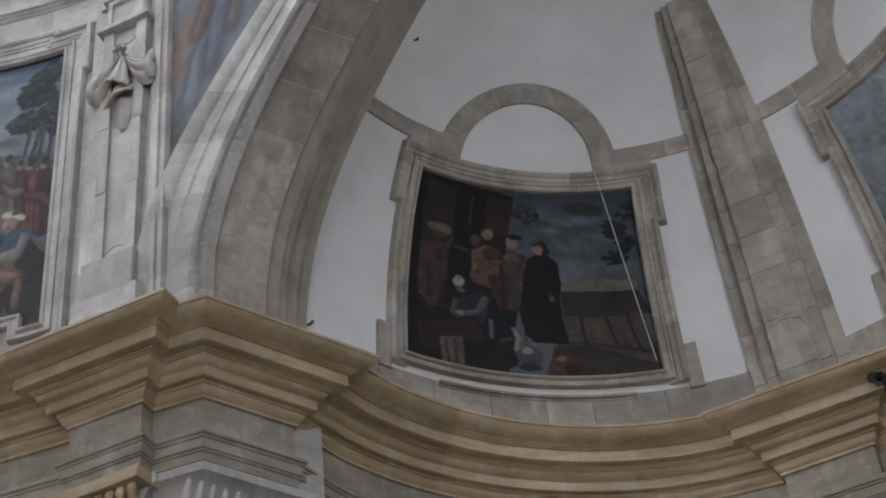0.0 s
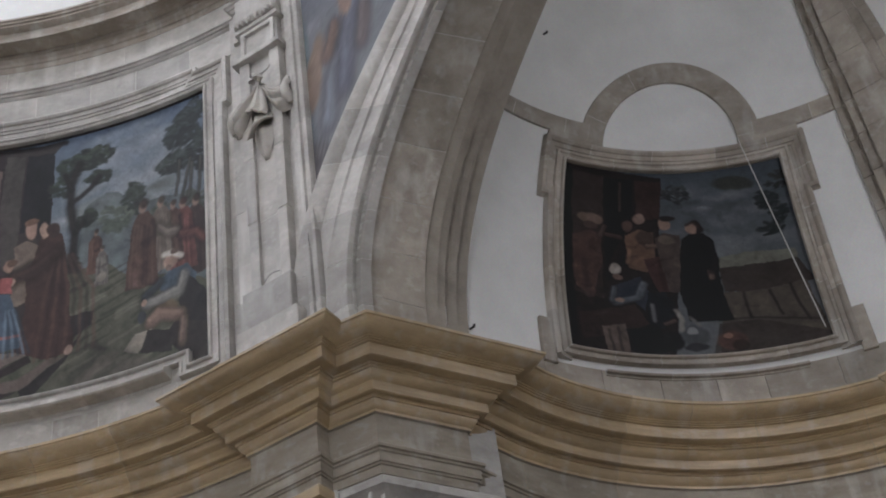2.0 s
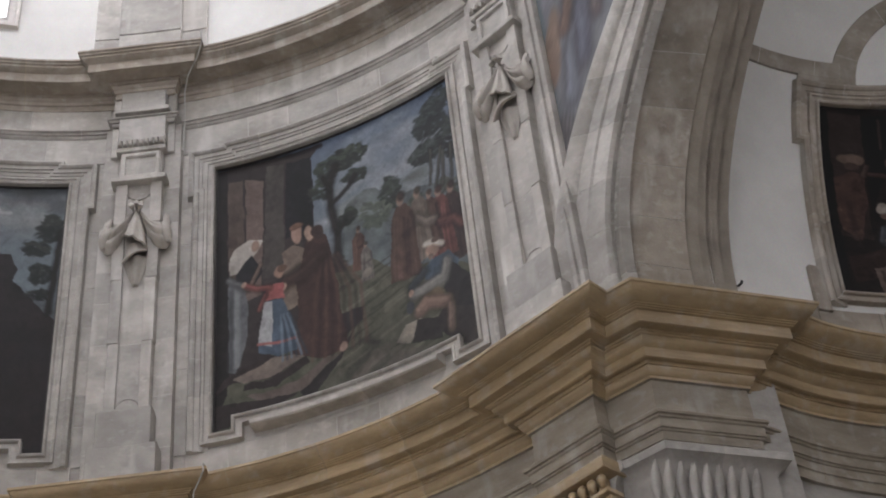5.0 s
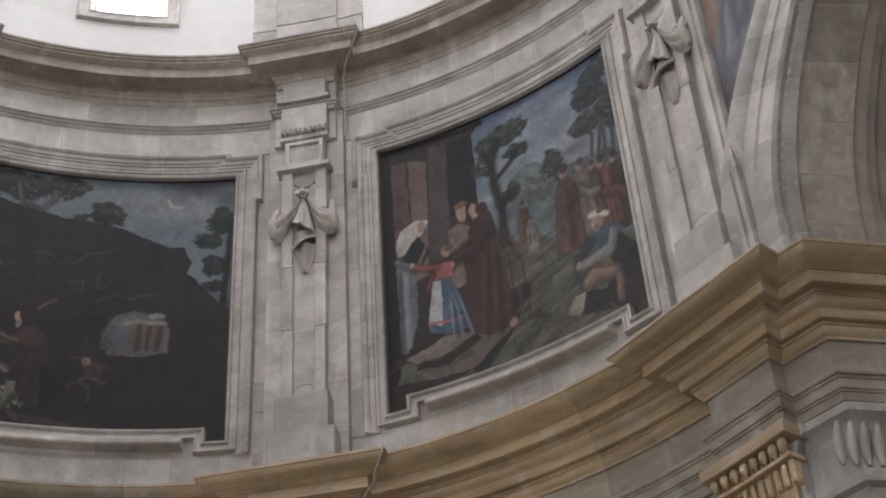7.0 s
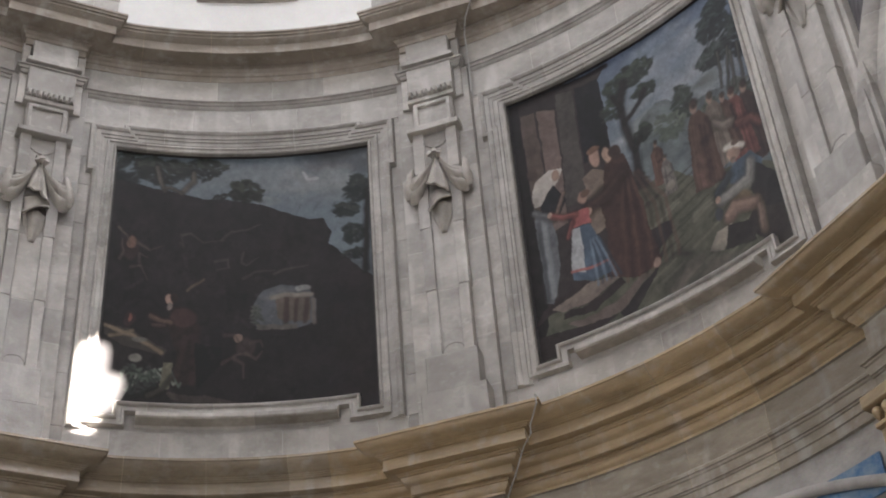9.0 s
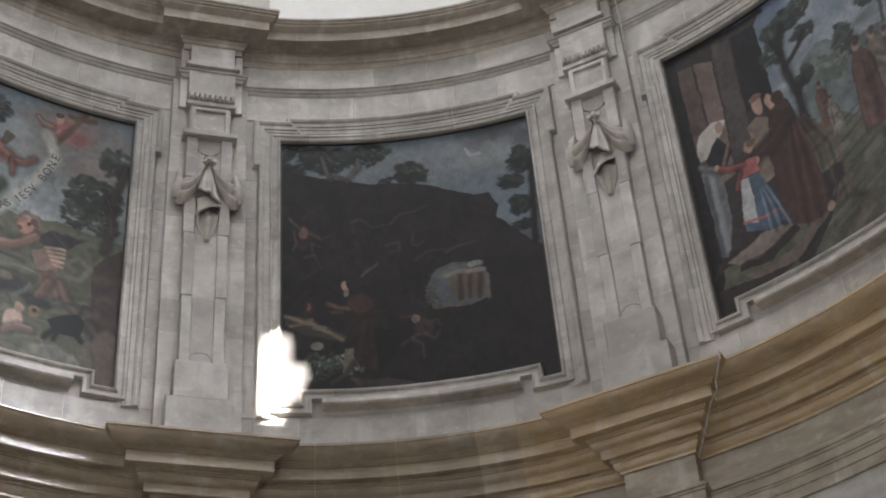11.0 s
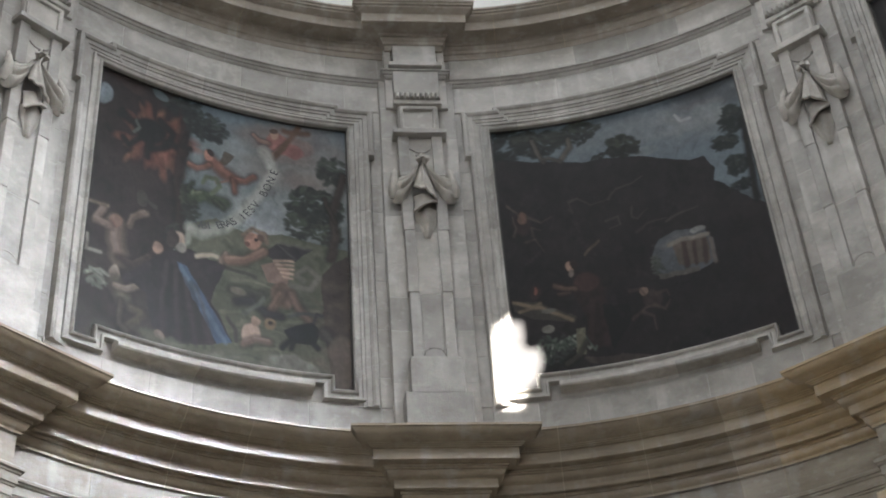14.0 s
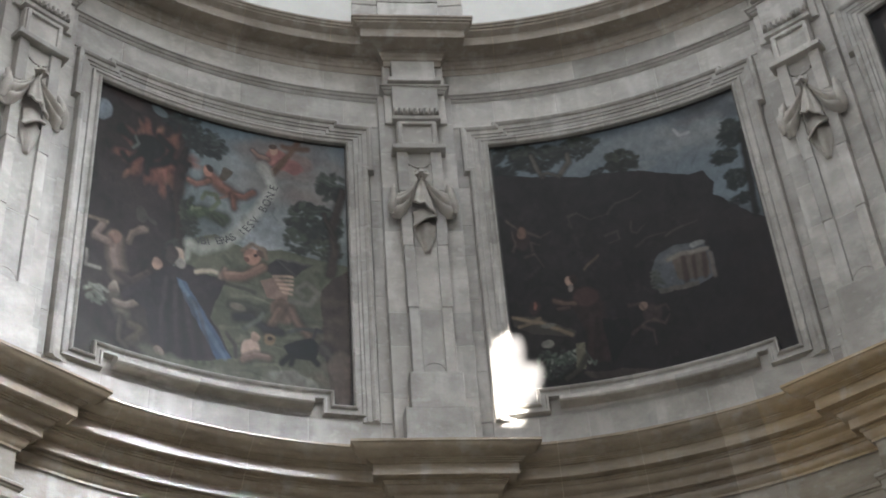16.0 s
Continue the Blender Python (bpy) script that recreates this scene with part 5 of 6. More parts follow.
def beggar_picture():
    p = Picture(300, 360, 3, (72, 96, 122), (116, 122, 120))
    p.clouds(.45, .95, .1, .4, 40, (128, 136, 142), .06).clouds(.5, .8, .02, .12, 12, (112, 126, 138), .04)
    p.poly([(0.513, 0.318), (0.590, 0.276), (0.644, 0.284), (0.707, 0.358), (0.817, 0.364), (0.925, 0.390), (0.995, 0.464), (1.000, 0.735), (0.488, 0.524)], (84, 98, 102)).clouds(.45, .9, .3, .45, 24, (76, 86, 82), .035).clouds(.5, .75, .3, .38, 10, (112, 122, 126), .03)
    p.poly([(0.415, 0.560), (0.486, 0.539), (0.608, 0.542), (0.686, 0.609), (0.870, 0.667), (1.000, 0.735), (1.022, 1.020), (0.011, 1.006), (0.020, 0.807)], (80, 82, 65))
    for i in range(46):
        x, y = .42 + .45 * p.rng.rand(), .56 + .38 * p.rng.rand()
        p.stroke([(x, y + .02), (x + .07, y), (x + .13, y - .02)], .007, (106, 106, 86) if i % 2 else (54, 53, 45), .55)
    p.leaves(0.702, 0.330, .045, .06, 130, (44, 54, 50), (68, 80, 72), .012).leaves(0.630, 0.388, .06, .05, 90, (66, 78, 68), (92, 104, 90), .012).leaves(0.803, 0.441, .06, .06, 70, (62, 70, 62), (84, 94, 82), .012).leaves(0.944, 0.435, .05, .05, 60, (60, 66, 60), (86, 94, 84), .012)
    p.leaves(0.898, 0.130, .07, .07, 170, (36, 46, 48), (62, 74, 74), .014).leaves(0.949, 0.070, .06, .05, 90, (38, 48, 50), (60, 72, 74), .013).leaves(0.875, 0.250, .075, .045, 130, (38, 48, 48), (64, 76, 74), .013).leaves(0.976, 0.231, .05, .1, 120, (36, 44, 46), (58, 68, 66), .013)
    for a, b in (((0.871, 0.377), (0.891, 0.250),), ((0.895, 0.399), (0.932, 0.257),), ((0.922, 0.405), (0.937, 0.278),), ((0.959, 0.410), (0.973, 0.265),)):
        p.limbs([a, b], .007, (84, 84, 78))
    p.poly([(-0.006, 0.012), (0.110, 0.010), (0.217, 0.016), (0.433, 0.021), (0.388, 0.060), (0.392, 0.319), (0.394, 0.519), (0.313, 0.741), (0.164, 0.785), (-0.007, 0.889)], (58, 50, 49))
    p.poly([(0.284, 0.045), (0.389, 0.054), (0.391, 0.327), (0.365, 0.376), (0.276, 0.360)], (33, 33, 39)).poly([(0.050, 0.066), (0.110, 0.071), (0.111, 0.306), (0.111, 0.538), (0.047, 0.569)], (84, 68, 62)).poly([(0.121, 0.069), (0.191, 0.089), (0.183, 0.380), (0.181, 0.543), (0.117, 0.556)], (102, 84, 76)).poly([(0.202, 0.033), (0.276, 0.046), (0.271, 0.376), (0.251, 0.501), (0.185, 0.480)], (70, 64, 62)).poly([(-0.006, 0.012), (0.047, 0.011), (0.054, 0.506), (0.056, 0.874), (-0.007, 0.995)], (38, 33, 34)).stroke([(0.055, 0.039), (0.194, 0.089)], .006, (46, 40, 40), 1, False).stroke([(0.003, 0.015), (0.217, 0.014), (0.432, 0.025)], .010, (42, 38, 39), 1, False).poly([(0.047, 0.011), (0.199, 0.017), (0.195, 0.085), (0.051, 0.060)], (52, 45, 45))
    p.leaves(0.538, 0.109, .085, .045, 170, (40, 50, 46), (68, 80, 68), .013).leaves(0.452, 0.133, .05, .05, 80, (42, 52, 48), (66, 78, 66), .012).leaves(0.563, 0.202, .045, .03, 70, (42, 52, 46), (66, 78, 66), .012).leaves(0.418, 0.199, .035, .045, 50, (44, 54, 48), (64, 76, 64), .012).leaves(0.522, 0.360, .035, .025, 60, (40, 48, 42), (60, 70, 58), .011)
    p.limbs([(0.479, 0.528), (0.481, 0.406), (0.462, 0.296), (0.457, 0.207), (0.489, 0.131)], .017, (50, 46, 42)).limbs([(0.463, 0.279), (0.531, 0.240), (0.563, 0.202)], .010, (50, 46, 42)).limbs([(0.462, 0.226), (0.431, 0.160)], .008, (50, 46, 42)).limbs([(0.481, 0.406), (0.515, 0.370)], .008, (50, 46, 42)).leaves(0.472, 0.517, .04, .03, 40, (42, 48, 42), (60, 66, 54), .010)
    p.robed(0.561, 0.567, .16, (112, 76, 62)).robed(0.588, 0.623, .15, (116, 110, 102)).blob(0.587, 0.589, .02, .02, (128, 116, 104), .8)
    p.robed(0.947, 0.699, .30, (80, 60, 56)).robed(0.898, 0.666, .27, (122, 62, 58)).robed(0.859, 0.630, .24, (96, 66, 58)).robed(0.808, 0.636, .28, (130, 116, 100)).robed(0.740, 0.673, .33, (98, 68, 58)).limbs([(0.806, 0.475), (0.846, 0.509), (0.873, 0.510)], .018, (128, 114, 100)).limbs([(0.897, 0.531), (0.950, 0.544), (0.978, 0.584)], .018, (118, 64, 60))
    p.poly([(-0.006, 0.874), (0.051, 0.815), (0.181, 0.768), (0.269, 0.787), (0.340, 0.802), (0.224, 0.847), (0.073, 0.842)], (56, 46, 44)).poly([(0.069, 0.827), (0.221, 0.779), (0.343, 0.807), (0.224, 0.840), (0.112, 0.848)], (112, 98, 88)).poly([(0.125, 0.895), (0.309, 0.876), (0.422, 0.830), (0.464, 0.837), (0.321, 0.913), (0.186, 0.923)], (98, 84, 76)).poly([(0.224, 0.847), (0.336, 0.811), (0.350, 0.831), (0.229, 0.875), (0.111, 0.874), (0.112, 0.852)], (52, 43, 41)).poly([(0.313, 0.917), (0.467, 0.839), (0.567, 0.713), (0.473, 0.855), (0.340, 0.968)], (46, 41, 40)).poly([(0.467, 0.704), (0.568, 0.707), (0.558, 0.754), (0.482, 0.785)], (46, 44, 44)).poly([(-0.007, 0.995), (0.015, 0.908), (0.313, 0.917), (0.168, 0.960)], (54, 45, 43))
    p.poly([(0.259, 0.405), (0.303, 0.390), (0.358, 0.416), (0.361, 0.507), (0.325, 0.622), (0.265, 0.633), (0.267, 0.507)], (106, 90, 76)).blob(0.318, 0.355, .024, .032, (142, 108, 90)).blob(0.317, 0.329, .028, .014, (112, 78, 54)).limbs([(0.338, 0.482), (0.276, 0.509)], .018, (98, 82, 68))
    p.poly([(0.056, 0.383), (0.075, 0.346), (0.131, 0.322), (0.185, 0.336), (0.165, 0.371), (0.103, 0.447), (0.057, 0.445)], (148, 142, 134)).poly([(0.083, 0.452), (0.144, 0.381), (0.187, 0.456), (0.154, 0.499), (0.092, 0.501)], (36, 36, 42)).blob(0.156, 0.351, .015, .02, (136, 108, 92)).poly([(0.056, 0.450), (0.118, 0.489), (0.131, 0.592), (0.117, 0.712), (0.080, 0.810), (0.055, 0.794), (0.051, 0.633)], (88, 94, 100)).stroke([(0.087, 0.499), (0.082, 0.778)], .012, (114, 120, 126), .7, False).stroke([(0.067, 0.510), (0.060, 0.787)], .010, (62, 66, 72), .7, False).limbs([(0.056, 0.466), (0.130, 0.508)], .014, (110, 114, 118)).limbs([(0.133, 0.512), (0.180, 0.429)], .008, (138, 110, 94)).blob(0.066, 0.313, .02, .025, (74, 58, 52))
    p.poly([(0.355, 0.389), (0.388, 0.360), (0.437, 0.388), (0.452, 0.477), (0.476, 0.599), (0.484, 0.726), (0.500, 0.814), (0.410, 0.836), (0.284, 0.794), (0.319, 0.651), (0.313, 0.522)], (74, 47, 40))
    for k in range(9):
        p.stroke([(.415 + .008 * k, .48), (.385 + .022 * k, .62), (.36 + .026 * k, .83)], .007, (54, 36, 32) if k % 2 else (92, 60, 50), .5, False)
    p.blob(0.370, 0.365, .018, .03, (156, 124, 102)).blob(0.401, 0.367, .026, .03, (64, 46, 40)).limbs([(0.417, 0.463), (0.344, 0.509), (0.274, 0.528)], .028, (82, 54, 46)).blob(0.265, 0.535, .014, .014, (146, 112, 94)).blob(0.483, 0.818, .014, .016, (132, 104, 88))
    p.poly([(0.189, 0.574), (0.262, 0.575), (0.291, 0.657), (0.307, 0.778), (0.229, 0.780), (0.163, 0.752)], (58, 86, 108)).poly([(0.189, 0.574), (0.222, 0.578), (0.226, 0.652), (0.216, 0.743), (0.165, 0.720)], (134, 138, 142)).stroke([(0.165, 0.720), (0.220, 0.730), (0.301, 0.737)], .005, (150, 72, 66), 1, False)
    for k in range(6):
        p.stroke([(.255 + .006 * k, .64), (.25 + .018 * k, .80)], .005, (42, 62, 82) if k % 2 else (86, 114, 136), .6, False)
    p.poly([(0.199, 0.517), (0.263, 0.518), (0.272, 0.575), (0.196, 0.570)], (158, 64, 60)).limbs([(0.212, 0.524), (0.166, 0.519), (0.124, 0.500)], .013, (158, 68, 62)).blob(0.117, 0.495, .010, .010, (146, 114, 96)).blob(0.246, 0.475, .020, .026, (144, 108, 86)).blob(0.258, 0.461, .020, .014, (94, 68, 52)).limbs([(0.197, 0.548), (0.170, 0.597)], .010, (144, 62, 58))
    p.poly([(0.910, 0.778), (1.004, 0.797), (1.022, 1.020), (0.899, 0.960), (0.831, 0.872)], (56, 49, 46)).poly([(0.813, 0.669), (0.846, 0.652), (0.913, 0.649), (0.947, 0.695), (0.930, 0.743), (0.857, 0.734), (0.810, 0.706)], (58, 82, 100)).poly([(0.919, 0.692), (0.993, 0.768), (1.002, 0.883), (0.907, 0.836), (0.878, 0.762)], (46, 43, 44)).limbs([(0.903, 0.684), (0.885, 0.728), (0.822, 0.735), (0.761, 0.736)], .022, (148, 146, 140)).limbs([(0.812, 0.676), (0.756, 0.711)], .018, (62, 76, 86)).blob(0.753, 0.730, .014, .012, (146, 114, 94)).blob(0.835, 0.778, .045, .026, (102, 88, 58), 1, -15).limbs([(0.886, 0.811), (0.812, 0.787), (0.783, 0.806)], .026, (156, 120, 98)).limbs([(0.899, 0.832), (0.895, 0.909)], .018, (136, 108, 90)).blob(0.853, 0.615, .026, .03, (140, 110, 92)).stroke([(0.825, 0.585), (0.859, 0.586), (0.892, 0.610)], .010, (158, 150, 138), 1, False).blob(0.865, 0.580, .018, .010, (86, 68, 56)).blob(0.845, 0.639, .012, .012, (104, 84, 72)).poly([(0.722, 0.830), (0.784, 0.830), (0.763, 0.870), (0.732, 0.900), (0.680, 0.881)], (120, 112, 98)).poly([(0.770, 0.830), (0.867, 0.860), (0.854, 0.926), (0.740, 0.903)], (52, 47, 44)).blob(0.750, 0.779, .016, .02, (58, 62, 70))
    p.clouds(.4, .8, .88, 1, 22, (86, 80, 70), .04).blob(0.607, 0.899, .06, .022, (104, 98, 84), .8, -25).blob(0.546, 0.925, .04, .018, (92, 86, 74), .8, -25).clouds(.42, .7, .82, .94, 10, (58, 54, 49), .04)
    p.brush(90, .4, 1, .3, 1, .04, .7, 1.3).brush(70, 0, .6, .35, 1, .03, .7, 1.3)
    return p.finish(.09)


def night_picture():
    p = Picture(300, 250, 4, (62, 76, 88), (92, 100, 104))
    p.clouds(.5, 1, .1, .5, 30, (104, 112, 120), .06).clouds(.5, .8, .18, .3, 10, (56, 64, 72), .05).blob(0.779, 0.091, .09, .04, (56, 60, 44), .8, 10)
    p.poly([(0.651, 0.488), (0.768, 0.467), (0.963, 0.500), (0.964, 0.560), (0.648, 0.550)], (104, 106, 92)).poly([(0.650, 0.538), (0.966, 0.551), (1.002, 0.687), (0.657, 0.672)], (62, 52, 46)).poly([(0.650, 0.676), (0.967, 0.670), (1.010, 1.011), (0.591, 0.992)], (80, 71, 60)).poly([(0.611, 0.827), (0.761, 0.826), (1.008, 0.960), (0.995, 1.024), (0.566, 0.999)], (62, 52, 46), .8)
    for a, b in (((0.727, 0.679), (0.732, 0.814),), ((0.825, 0.685), (0.849, 0.823),), ((0.902, 0.673), (0.939, 0.875),)):
        p.stroke([a, b], .006, (44, 38, 34), .9, False)
    p.stroke([(0.638, 0.812), (0.763, 0.818), (0.986, 0.886)], .006, (48, 42, 38), .8, False).leaves(0.902, 0.201, .05, .05, 90, (32, 40, 42), (52, 62, 62), .012).leaves(0.897, 0.361, .05, .04, 80, (30, 38, 40), (48, 58, 58), .012).leaves(0.948, 0.286, .04, .05, 60, (30, 38, 40), (46, 56, 56), .012).leaves(0.512, 0.116, .05, .05, 60, (40, 46, 46), (60, 68, 66), .012).leaves(0.982, 0.106, .06, .05, 60, (40, 46, 40), (58, 64, 54), .012)
    p.poly([(-0.015, -0.022), (0.463, 0.025), (0.433, 0.374), (0.482, 0.622), (0.420, 1.020), (-0.012, 1.036)], (40, 31, 29)).poly([(0.052, 0.031), (0.201, 0.039), (0.173, 0.707), (0.054, 0.692)], (56, 44, 39)).poly([(0.201, 0.039), (0.330, 0.047), (0.312, 0.280), (0.192, 0.539)], (24, 21, 23)).poly([(0.339, 0.047), (0.461, 0.045), (0.441, 0.258), (0.332, 0.262)], (62, 40, 34)).stroke([(0.274, 0.068), (0.265, 0.218)], .006, (66, 56, 46), .8, False).poly([(-0.015, -0.022), (0.052, 0.031), (0.052, 0.891), (0.000, 1.000)], (30, 25, 26))
    p.poly([(0.052, 0.382), (0.131, 0.349), (0.186, 0.362), (0.180, 0.508), (0.128, 0.713), (0.058, 0.658)], (84, 56, 45)).blob(0.134, 0.279, .055, .03, (106, 84, 68)).blob(0.132, 0.316, .03, .025, (84, 62, 52)).limbs([(0.179, 0.362), (0.198, 0.315)], .016, (104, 80, 66)).limbs([(0.207, 0.356), (0.265, 0.363)], .013, (96, 68, 54)).stroke([(0.107, 0.518), (0.109, 0.699)], .014, (62, 44, 38), .7, False)
    p.poly([(0.284, 0.348), (0.349, 0.311), (0.406, 0.333), (0.405, 0.490), (0.365, 0.542), (0.292, 0.529)], (104, 74, 48)).blob(0.348, 0.253, .026, .028, (124, 98, 82)).blob(0.297, 0.294, .026, .028, (88, 62, 50)).blob(0.373, 0.359, .04, .04, (52, 42, 36), .7).limbs([(0.376, 0.400), (0.430, 0.407), (0.487, 0.448)], .012, (128, 98, 80)).poly([(0.356, 0.476), (0.474, 0.448), (0.485, 0.655), (0.401, 0.656)], (74, 42, 36)).stroke([(0.422, 0.490), (0.428, 0.639)], .012, (52, 32, 30), .7, False).stroke([(0.299, 0.430), (0.288, 0.497)], .008, (130, 96, 62), .7, False)
    p.poly([(0.411, 0.366), (0.458, 0.332), (0.519, 0.349), (0.498, 0.656), (0.446, 0.655)], (76, 62, 54)).blob(0.460, 0.287, .026, .032, (136, 106, 86)).blob(0.474, 0.257, .03, .018, (40, 32, 30)).blob(0.461, 0.373, .035, .025, (100, 86, 74), .8)
    p.poly([(0.520, 0.374), (0.554, 0.345), (0.618, 0.336), (0.656, 0.388), (0.663, 0.497), (0.649, 0.563), (0.654, 0.697), (0.669, 0.818), (0.501, 0.813), (0.485, 0.655)], (23, 20, 21)).blob(0.584, 0.309, .034, .038, (40, 30, 29)).blob(0.569, 0.312, .024, .030, (138, 106, 86)).stroke([(0.550, 0.291), (0.577, 0.279), (0.599, 0.302)], .006, (60, 44, 40), .9, False).limbs([(0.619, 0.552), (0.620, 0.586)], .013, (132, 104, 88)).stroke([(0.637, 0.395), (0.649, 0.496), (0.622, 0.553)], .014, (36, 32, 33), .8, False)
    p.poly([(0.210, 0.636), (0.261, 0.606), (0.336, 0.568), (0.359, 0.658), (0.329, 0.759), (0.294, 0.711), (0.211, 0.711)], (40, 53, 70)).blob(0.232, 0.538, .026, .03, (138, 130, 120)).blob(0.239, 0.580, .02, .014, (116, 88, 74)).limbs([(0.346, 0.609), (0.311, 0.685), (0.256, 0.706), (0.217, 0.722)], .018, (108, 120, 132)).limbs([(0.220, 0.643), (0.207, 0.711)], .014, (96, 106, 118)).blob(0.240, 0.708, .02, .012, (130, 104, 88)).poly([(0.349, 0.658), (0.427, 0.656), (0.456, 0.755), (0.385, 0.855), (0.337, 0.824)], (32, 36, 44)).stroke([(0.363, 0.724), (0.361, 0.807)], .008, (96, 100, 104), .8, False)
    p.poly([(0.063, 0.798), (0.293, 0.728), (0.337, 0.824), (0.260, 0.871), (0.067, 0.938)], (58, 40, 34)).poly([(0.155, 0.858), (0.249, 0.834), (0.247, 1.004), (0.157, 0.998)], (98, 82, 72)).poly([(0.248, 0.861), (0.374, 0.836), (0.403, 1.004), (0.252, 1.016)], (22, 20, 22)).stroke([(0.179, 0.871), (0.187, 0.986)], .006, (66, 54, 48), .8, False).stroke([(0.217, 0.859), (0.217, 0.991)], .006, (66, 54, 48), .8, False)
    p.blob(0.417, 0.913, .05, .05, (34, 32, 34)).blob(0.511, 0.888, .055, .055, (70, 74, 80)).blob(0.502, 0.863, .025, .02, (120, 124, 126), .8).stroke([(0.453, 0.755), (0.470, 0.805), (0.459, 0.854)], .010, (128, 124, 116), .9, False).stroke([(0.503, 0.788), (0.536, 0.831)], .008, (98, 98, 96), .9, False).blob(0.511, 0.946, .05, .02, (50, 52, 56)).blob(0.643, 0.921, .055, .05, (92, 58, 44)).blob(0.630, 0.895, .02, .016, (140, 96, 72), .8).blob(0.670, 0.948, .03, .03, (48, 34, 30), .8).limbs([(0.400, 0.822), (0.439, 0.805)], .010, (112, 88, 72))
    p.brush(120, 0, .75, .2, 1, .04, .65, 1.5).brush(40, .5, 1, .5, 1, .03, .8, 1.2)
    return p.finish(.07)


NOTCH = (.193, .16)
for pic, th, label in ((beasts_picture(), BAY[0], "oil painting of a robed figure among beasts below a tree"),
                       (cave_picture(), BAY[1], "very dark oil painting of a cave with a lit opening"),
                       (beggar_picture(), BAY[2], "oil painting of robed figures, portico, trees and blue sky")):
    g = thing("painting", pol(R, th, 10.24), label, "painting", "drum paintings")
    hang(pic, on_drum(th), 1.35, 10.24, 13.665, NOTCH, g)
    # dark strips stand in for the shade between canvas and frame
    for name, run in (("head_slip", [(-1.345, 13.655), (1.345, 13.655)]), ("side_slip", [(-1.342, 10.25), (-1.342, 13.64)]), ("side_slip", [(1.342, 13.64), (1.342, 10.25)]), ("foot_slip", [(1.15, 10.405), (-1.15, 10.405)])):
        ribbon(name, surf_frames(on_drum(th), run), [(0, .012), (0, .03), (-.014, .03), (-.014, .012)], BRONZE_AND_SHADE, g)
    if th == BAY[0]:                                       # the scroll with its words
        at = on_drum(th)
        word = "VBI ERAS IESV BONE"
        for i, ch in enumerate(word):
            if ch == " ":
                continue
            u = i / (len(word) - 1)
            x = -.19 + .92 * u - .12 * u ** 3
            z = 11.94 + .16 * u + .80 * u ** 2.4
            dxu, dzu = .92 - .36 * u * u, .16 + 1.92 * u ** 1.4
            cu = bpy.data.curves.new("letter", 'FONT')
            cu.body, cu.size, cu.extrude, cu.align_x = ch, .125, .001, 'CENTER'
            p, _, n = at(x, z)
            tx, tz = (at(x + .01, z)[0] - p).normalized(), Vector((0, 0, 1))
            a = math.atan2(dzu, dxu)
            ex = tx * math.cos(a) + tz * math.sin(a)
            ey = -tx * math.sin(a) + tz * math.cos(a)
            m = Matrix((ex, ey, ex.cross(ey))).transposed().to_4x4()
            m.translation = p + n * .019
            cu.materials.append(INK)
            tmp = new("letter", cu)
            me = bpy.data.meshes.new_from_object(tmp.evaluated_get(bpy.context.evaluated_depsgraph_get()))
            bpy.data.objects.remove(tmp)
            ob = new("letter", me)
            ob.parent = g
            ob.matrix_parent_inverse = Matrix.Translation(-Vector(g.location))
            ob.matrix_basis = m
at = on_dome(APSE_BAY)
g = thing("painting", at(0, 10.3)[0], "dark oil painting of a group beside a portico under cloudy sky", "painting")
hang(night_picture(), at, 1.258, 10.35, 12.48, None, g, gain=.74, left=.045)
at = on_dome(BAYS_APSE[1])
g = thing("painting", at(0, 10.3)[0], "pale grey-blue oil painting of sky and cloud", "painting")
hang(Picture(60, 50, 6, (120, 132, 140), (90, 96, 100)).clouds(0, 1, 0, 1, 20, (140, 146, 150)).finish(), at, 1.258, 10.35, 12.48, None, g, left=.045)
# the spandrel: cloudy figures in blue, rose and ochre
sp_pic = Picture(NX_SP + 1, NZ_SP + 1, 7, (92, 100, 112), (92, 92, 100))
sp_pic.clouds(0, .5, .2, 1, 60, (112, 114, 122), .06).clouds(0, .5, .3, 1, 40, (78, 82, 94), .05).blob(.03, .4, .03, .2, (78, 98, 104), .8).blob(.07, .42, .03, .1, (120, 92, 66), .8, 15)
sp_pic.limbs([(.10, .56), (.13, .47), (.16, .42)], .026, (124, 132, 152)).limbs([(.17, .5), (.19, .38), (.24, .3)], .03, (104, 110, 136)).limbs([(.12, .4), (.15, .33)], .02, (140, 106, 84)).blob(.2, .27, .03, .05, (128, 100, 84)).limbs([(.24, .42), (.28, .28)], .026, (112, 96, 96)).blob(.08, .7, .05, .08, (98, 92, 96), .8).limbs([(.06, .62), (.12, .66)], .018, (116, 112, 118)).finish(.03)
a = spandrel_canvas.data.color_attributes.new("paint", 'FLOAT_COLOR', 'POINT')
rgba = np.ones(((NX_SP + 1) * (NZ_SP + 1), 4), np.float32)
heights = np.array([v.co.z for v in spandrel_canvas.data.vertices])
rows = np.clip((14.86 - heights) / 4.9 * NZ_SP, 0, NZ_SP).astype(int)
rgba[:, :3] = np.clip(sp_pic.c[rows, np.repeat(np.arange(NX_SP + 1), NZ_SP + 1)] * 1.0, 0, .8)
a.data.foreach_set("color", rgba.ravel())

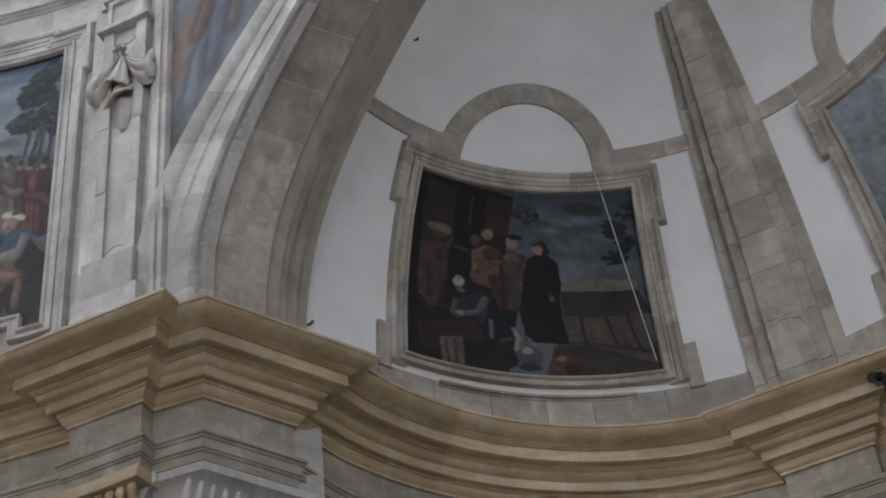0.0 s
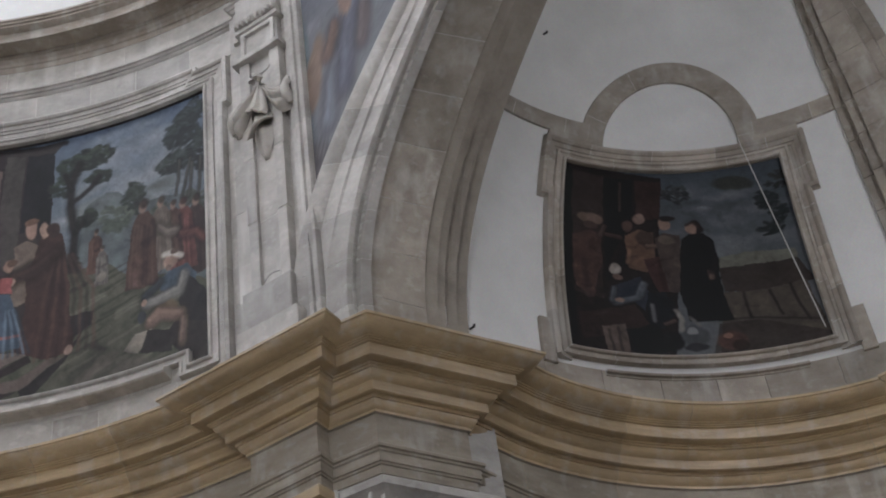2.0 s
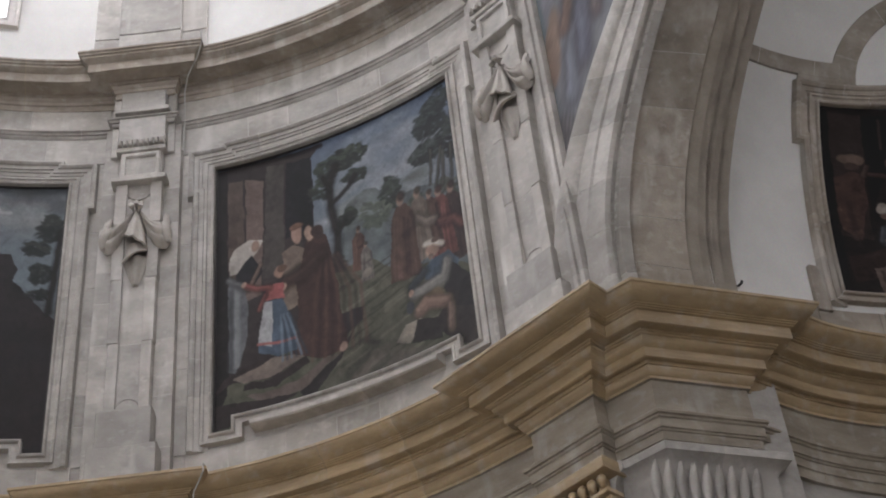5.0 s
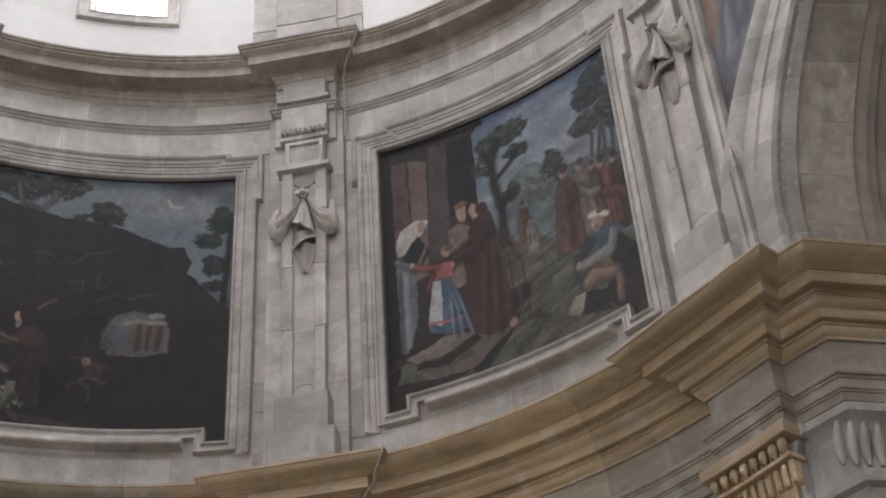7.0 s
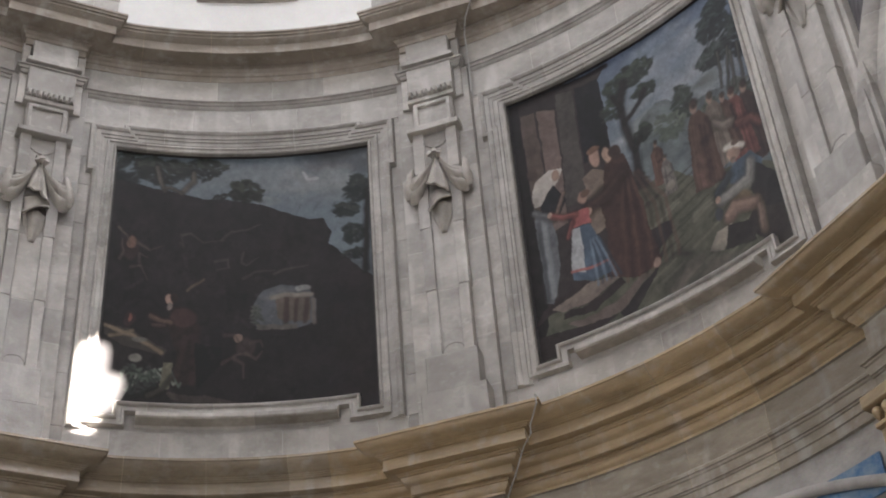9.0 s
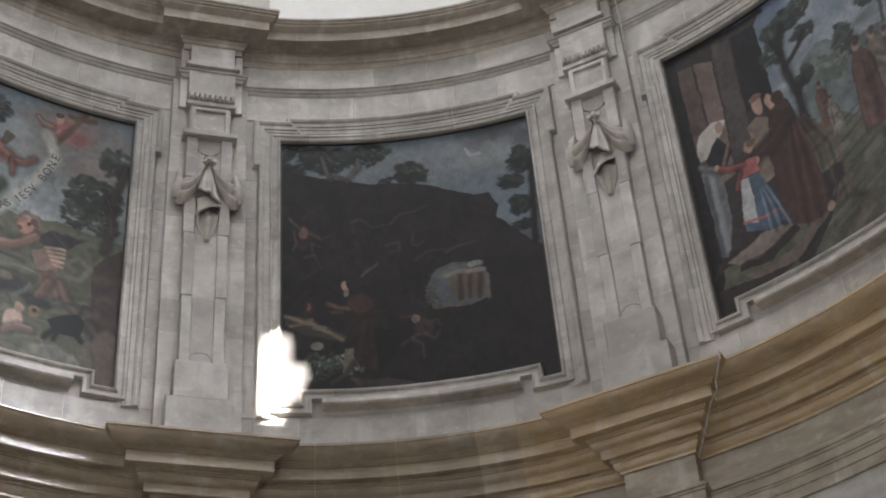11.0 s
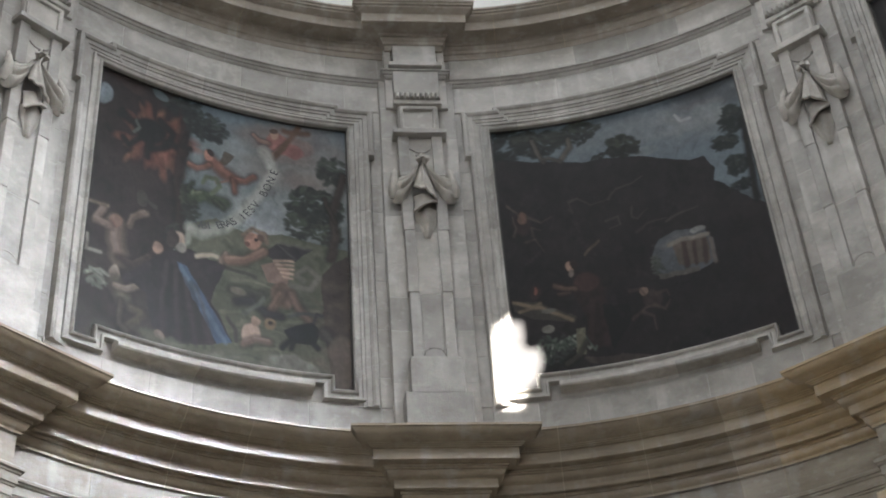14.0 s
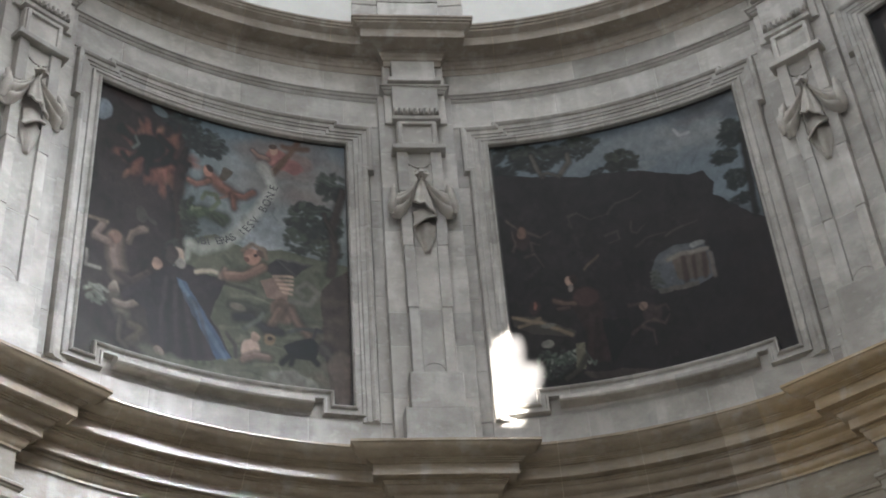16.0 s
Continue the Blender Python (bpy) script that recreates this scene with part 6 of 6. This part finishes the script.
# ---------------------------------------------------------------- small things
low_sp = thing("painted_spandrel", pol(R, 78, 7.7), "blue painted spandrel above a lower arch", "painting")
at = on_drum(78.5, 6.0)
ribbon("panel", surf_frames(at, [(-.28, 8.0), (.34, 8.0)], False, .1), [(0, 0), (0, .02), (-.32, .02), (-.32, 0)], BLUE, low_sp)
arch_pts = [at(-.62 + 1.3 * i / 12, 8.02 - .45 * (i / 12) ** 1.6) for i in range(13)]
tube("arch_moulding", [p + n * .04 for p, _, n in arch_pts], .05, STONE, low_sp)
# thin cable before the apse painting
at = on_dome(APSE_BAY)
p0, p1 = at(dx(APSE_BAY - 55.5), 13.0), at(dx(APSE_BAY - 48.4), 10.45)
c = thing("cable", p1[0], "thin pale cable hanging across the painting", "cable")
tube("strand", [p0[0].lerp(p1[0], k / 12) + p0[2] * .10 - Vector((0, 0, .03 * math.sin(math.pi * k / 12))) for k in range(13)], .006, CABLE, c, sides=5)
# cable running down beside the second pilaster
c = thing("cable", pol(5.7, PIL[2] - 4, 14), "grey cable clipped down the cornice beside a pilaster", "cable")
tube("strand", [pol(r, PIL[2] - a, z) for r, a, z in ((5.43, 7.2, 15.30), (5.46, 7.3, 15.15), (5.56, 6.4, 15.03), (5.76, 4.8, 15.0), (5.86, 4.2, 14.85), (5.93, 4.1, 14.5), (5.92, 4.1, 14.0))], .008, CABLE, c, sides=6)
c = thing("cable", pol(5.4, PIL[2] - 9, 9.3), "pale cable hanging over the cornice edge", "cable")
tube("strand", [pol(r, PIL[2] - a, z) for r, a, z in ((5.6, 8.4, 9.50), (5.34, 8.8, 9.50), (5.33, 8.9, 9.40), (5.47, 7.5, 9.3), (5.47, 7.5, 9.22), (5.6, 6.2, 9.2), (5.7, 5, 9.05), (5.86, 3.4, 8.9))], .007, CABLE, c, sides=6)
for phi, z in ((99.9, 13.78), (106.6, 10.16)):
    p, _, n = on_dome(phi)(0, z)
    h = thing("wall_hook", p, "small black iron hook in the plaster", "hook")
    tube("hook", [p, p + n * .05, p + n * .06 + Vector((0, 0, .02))], .012, IRON, h)
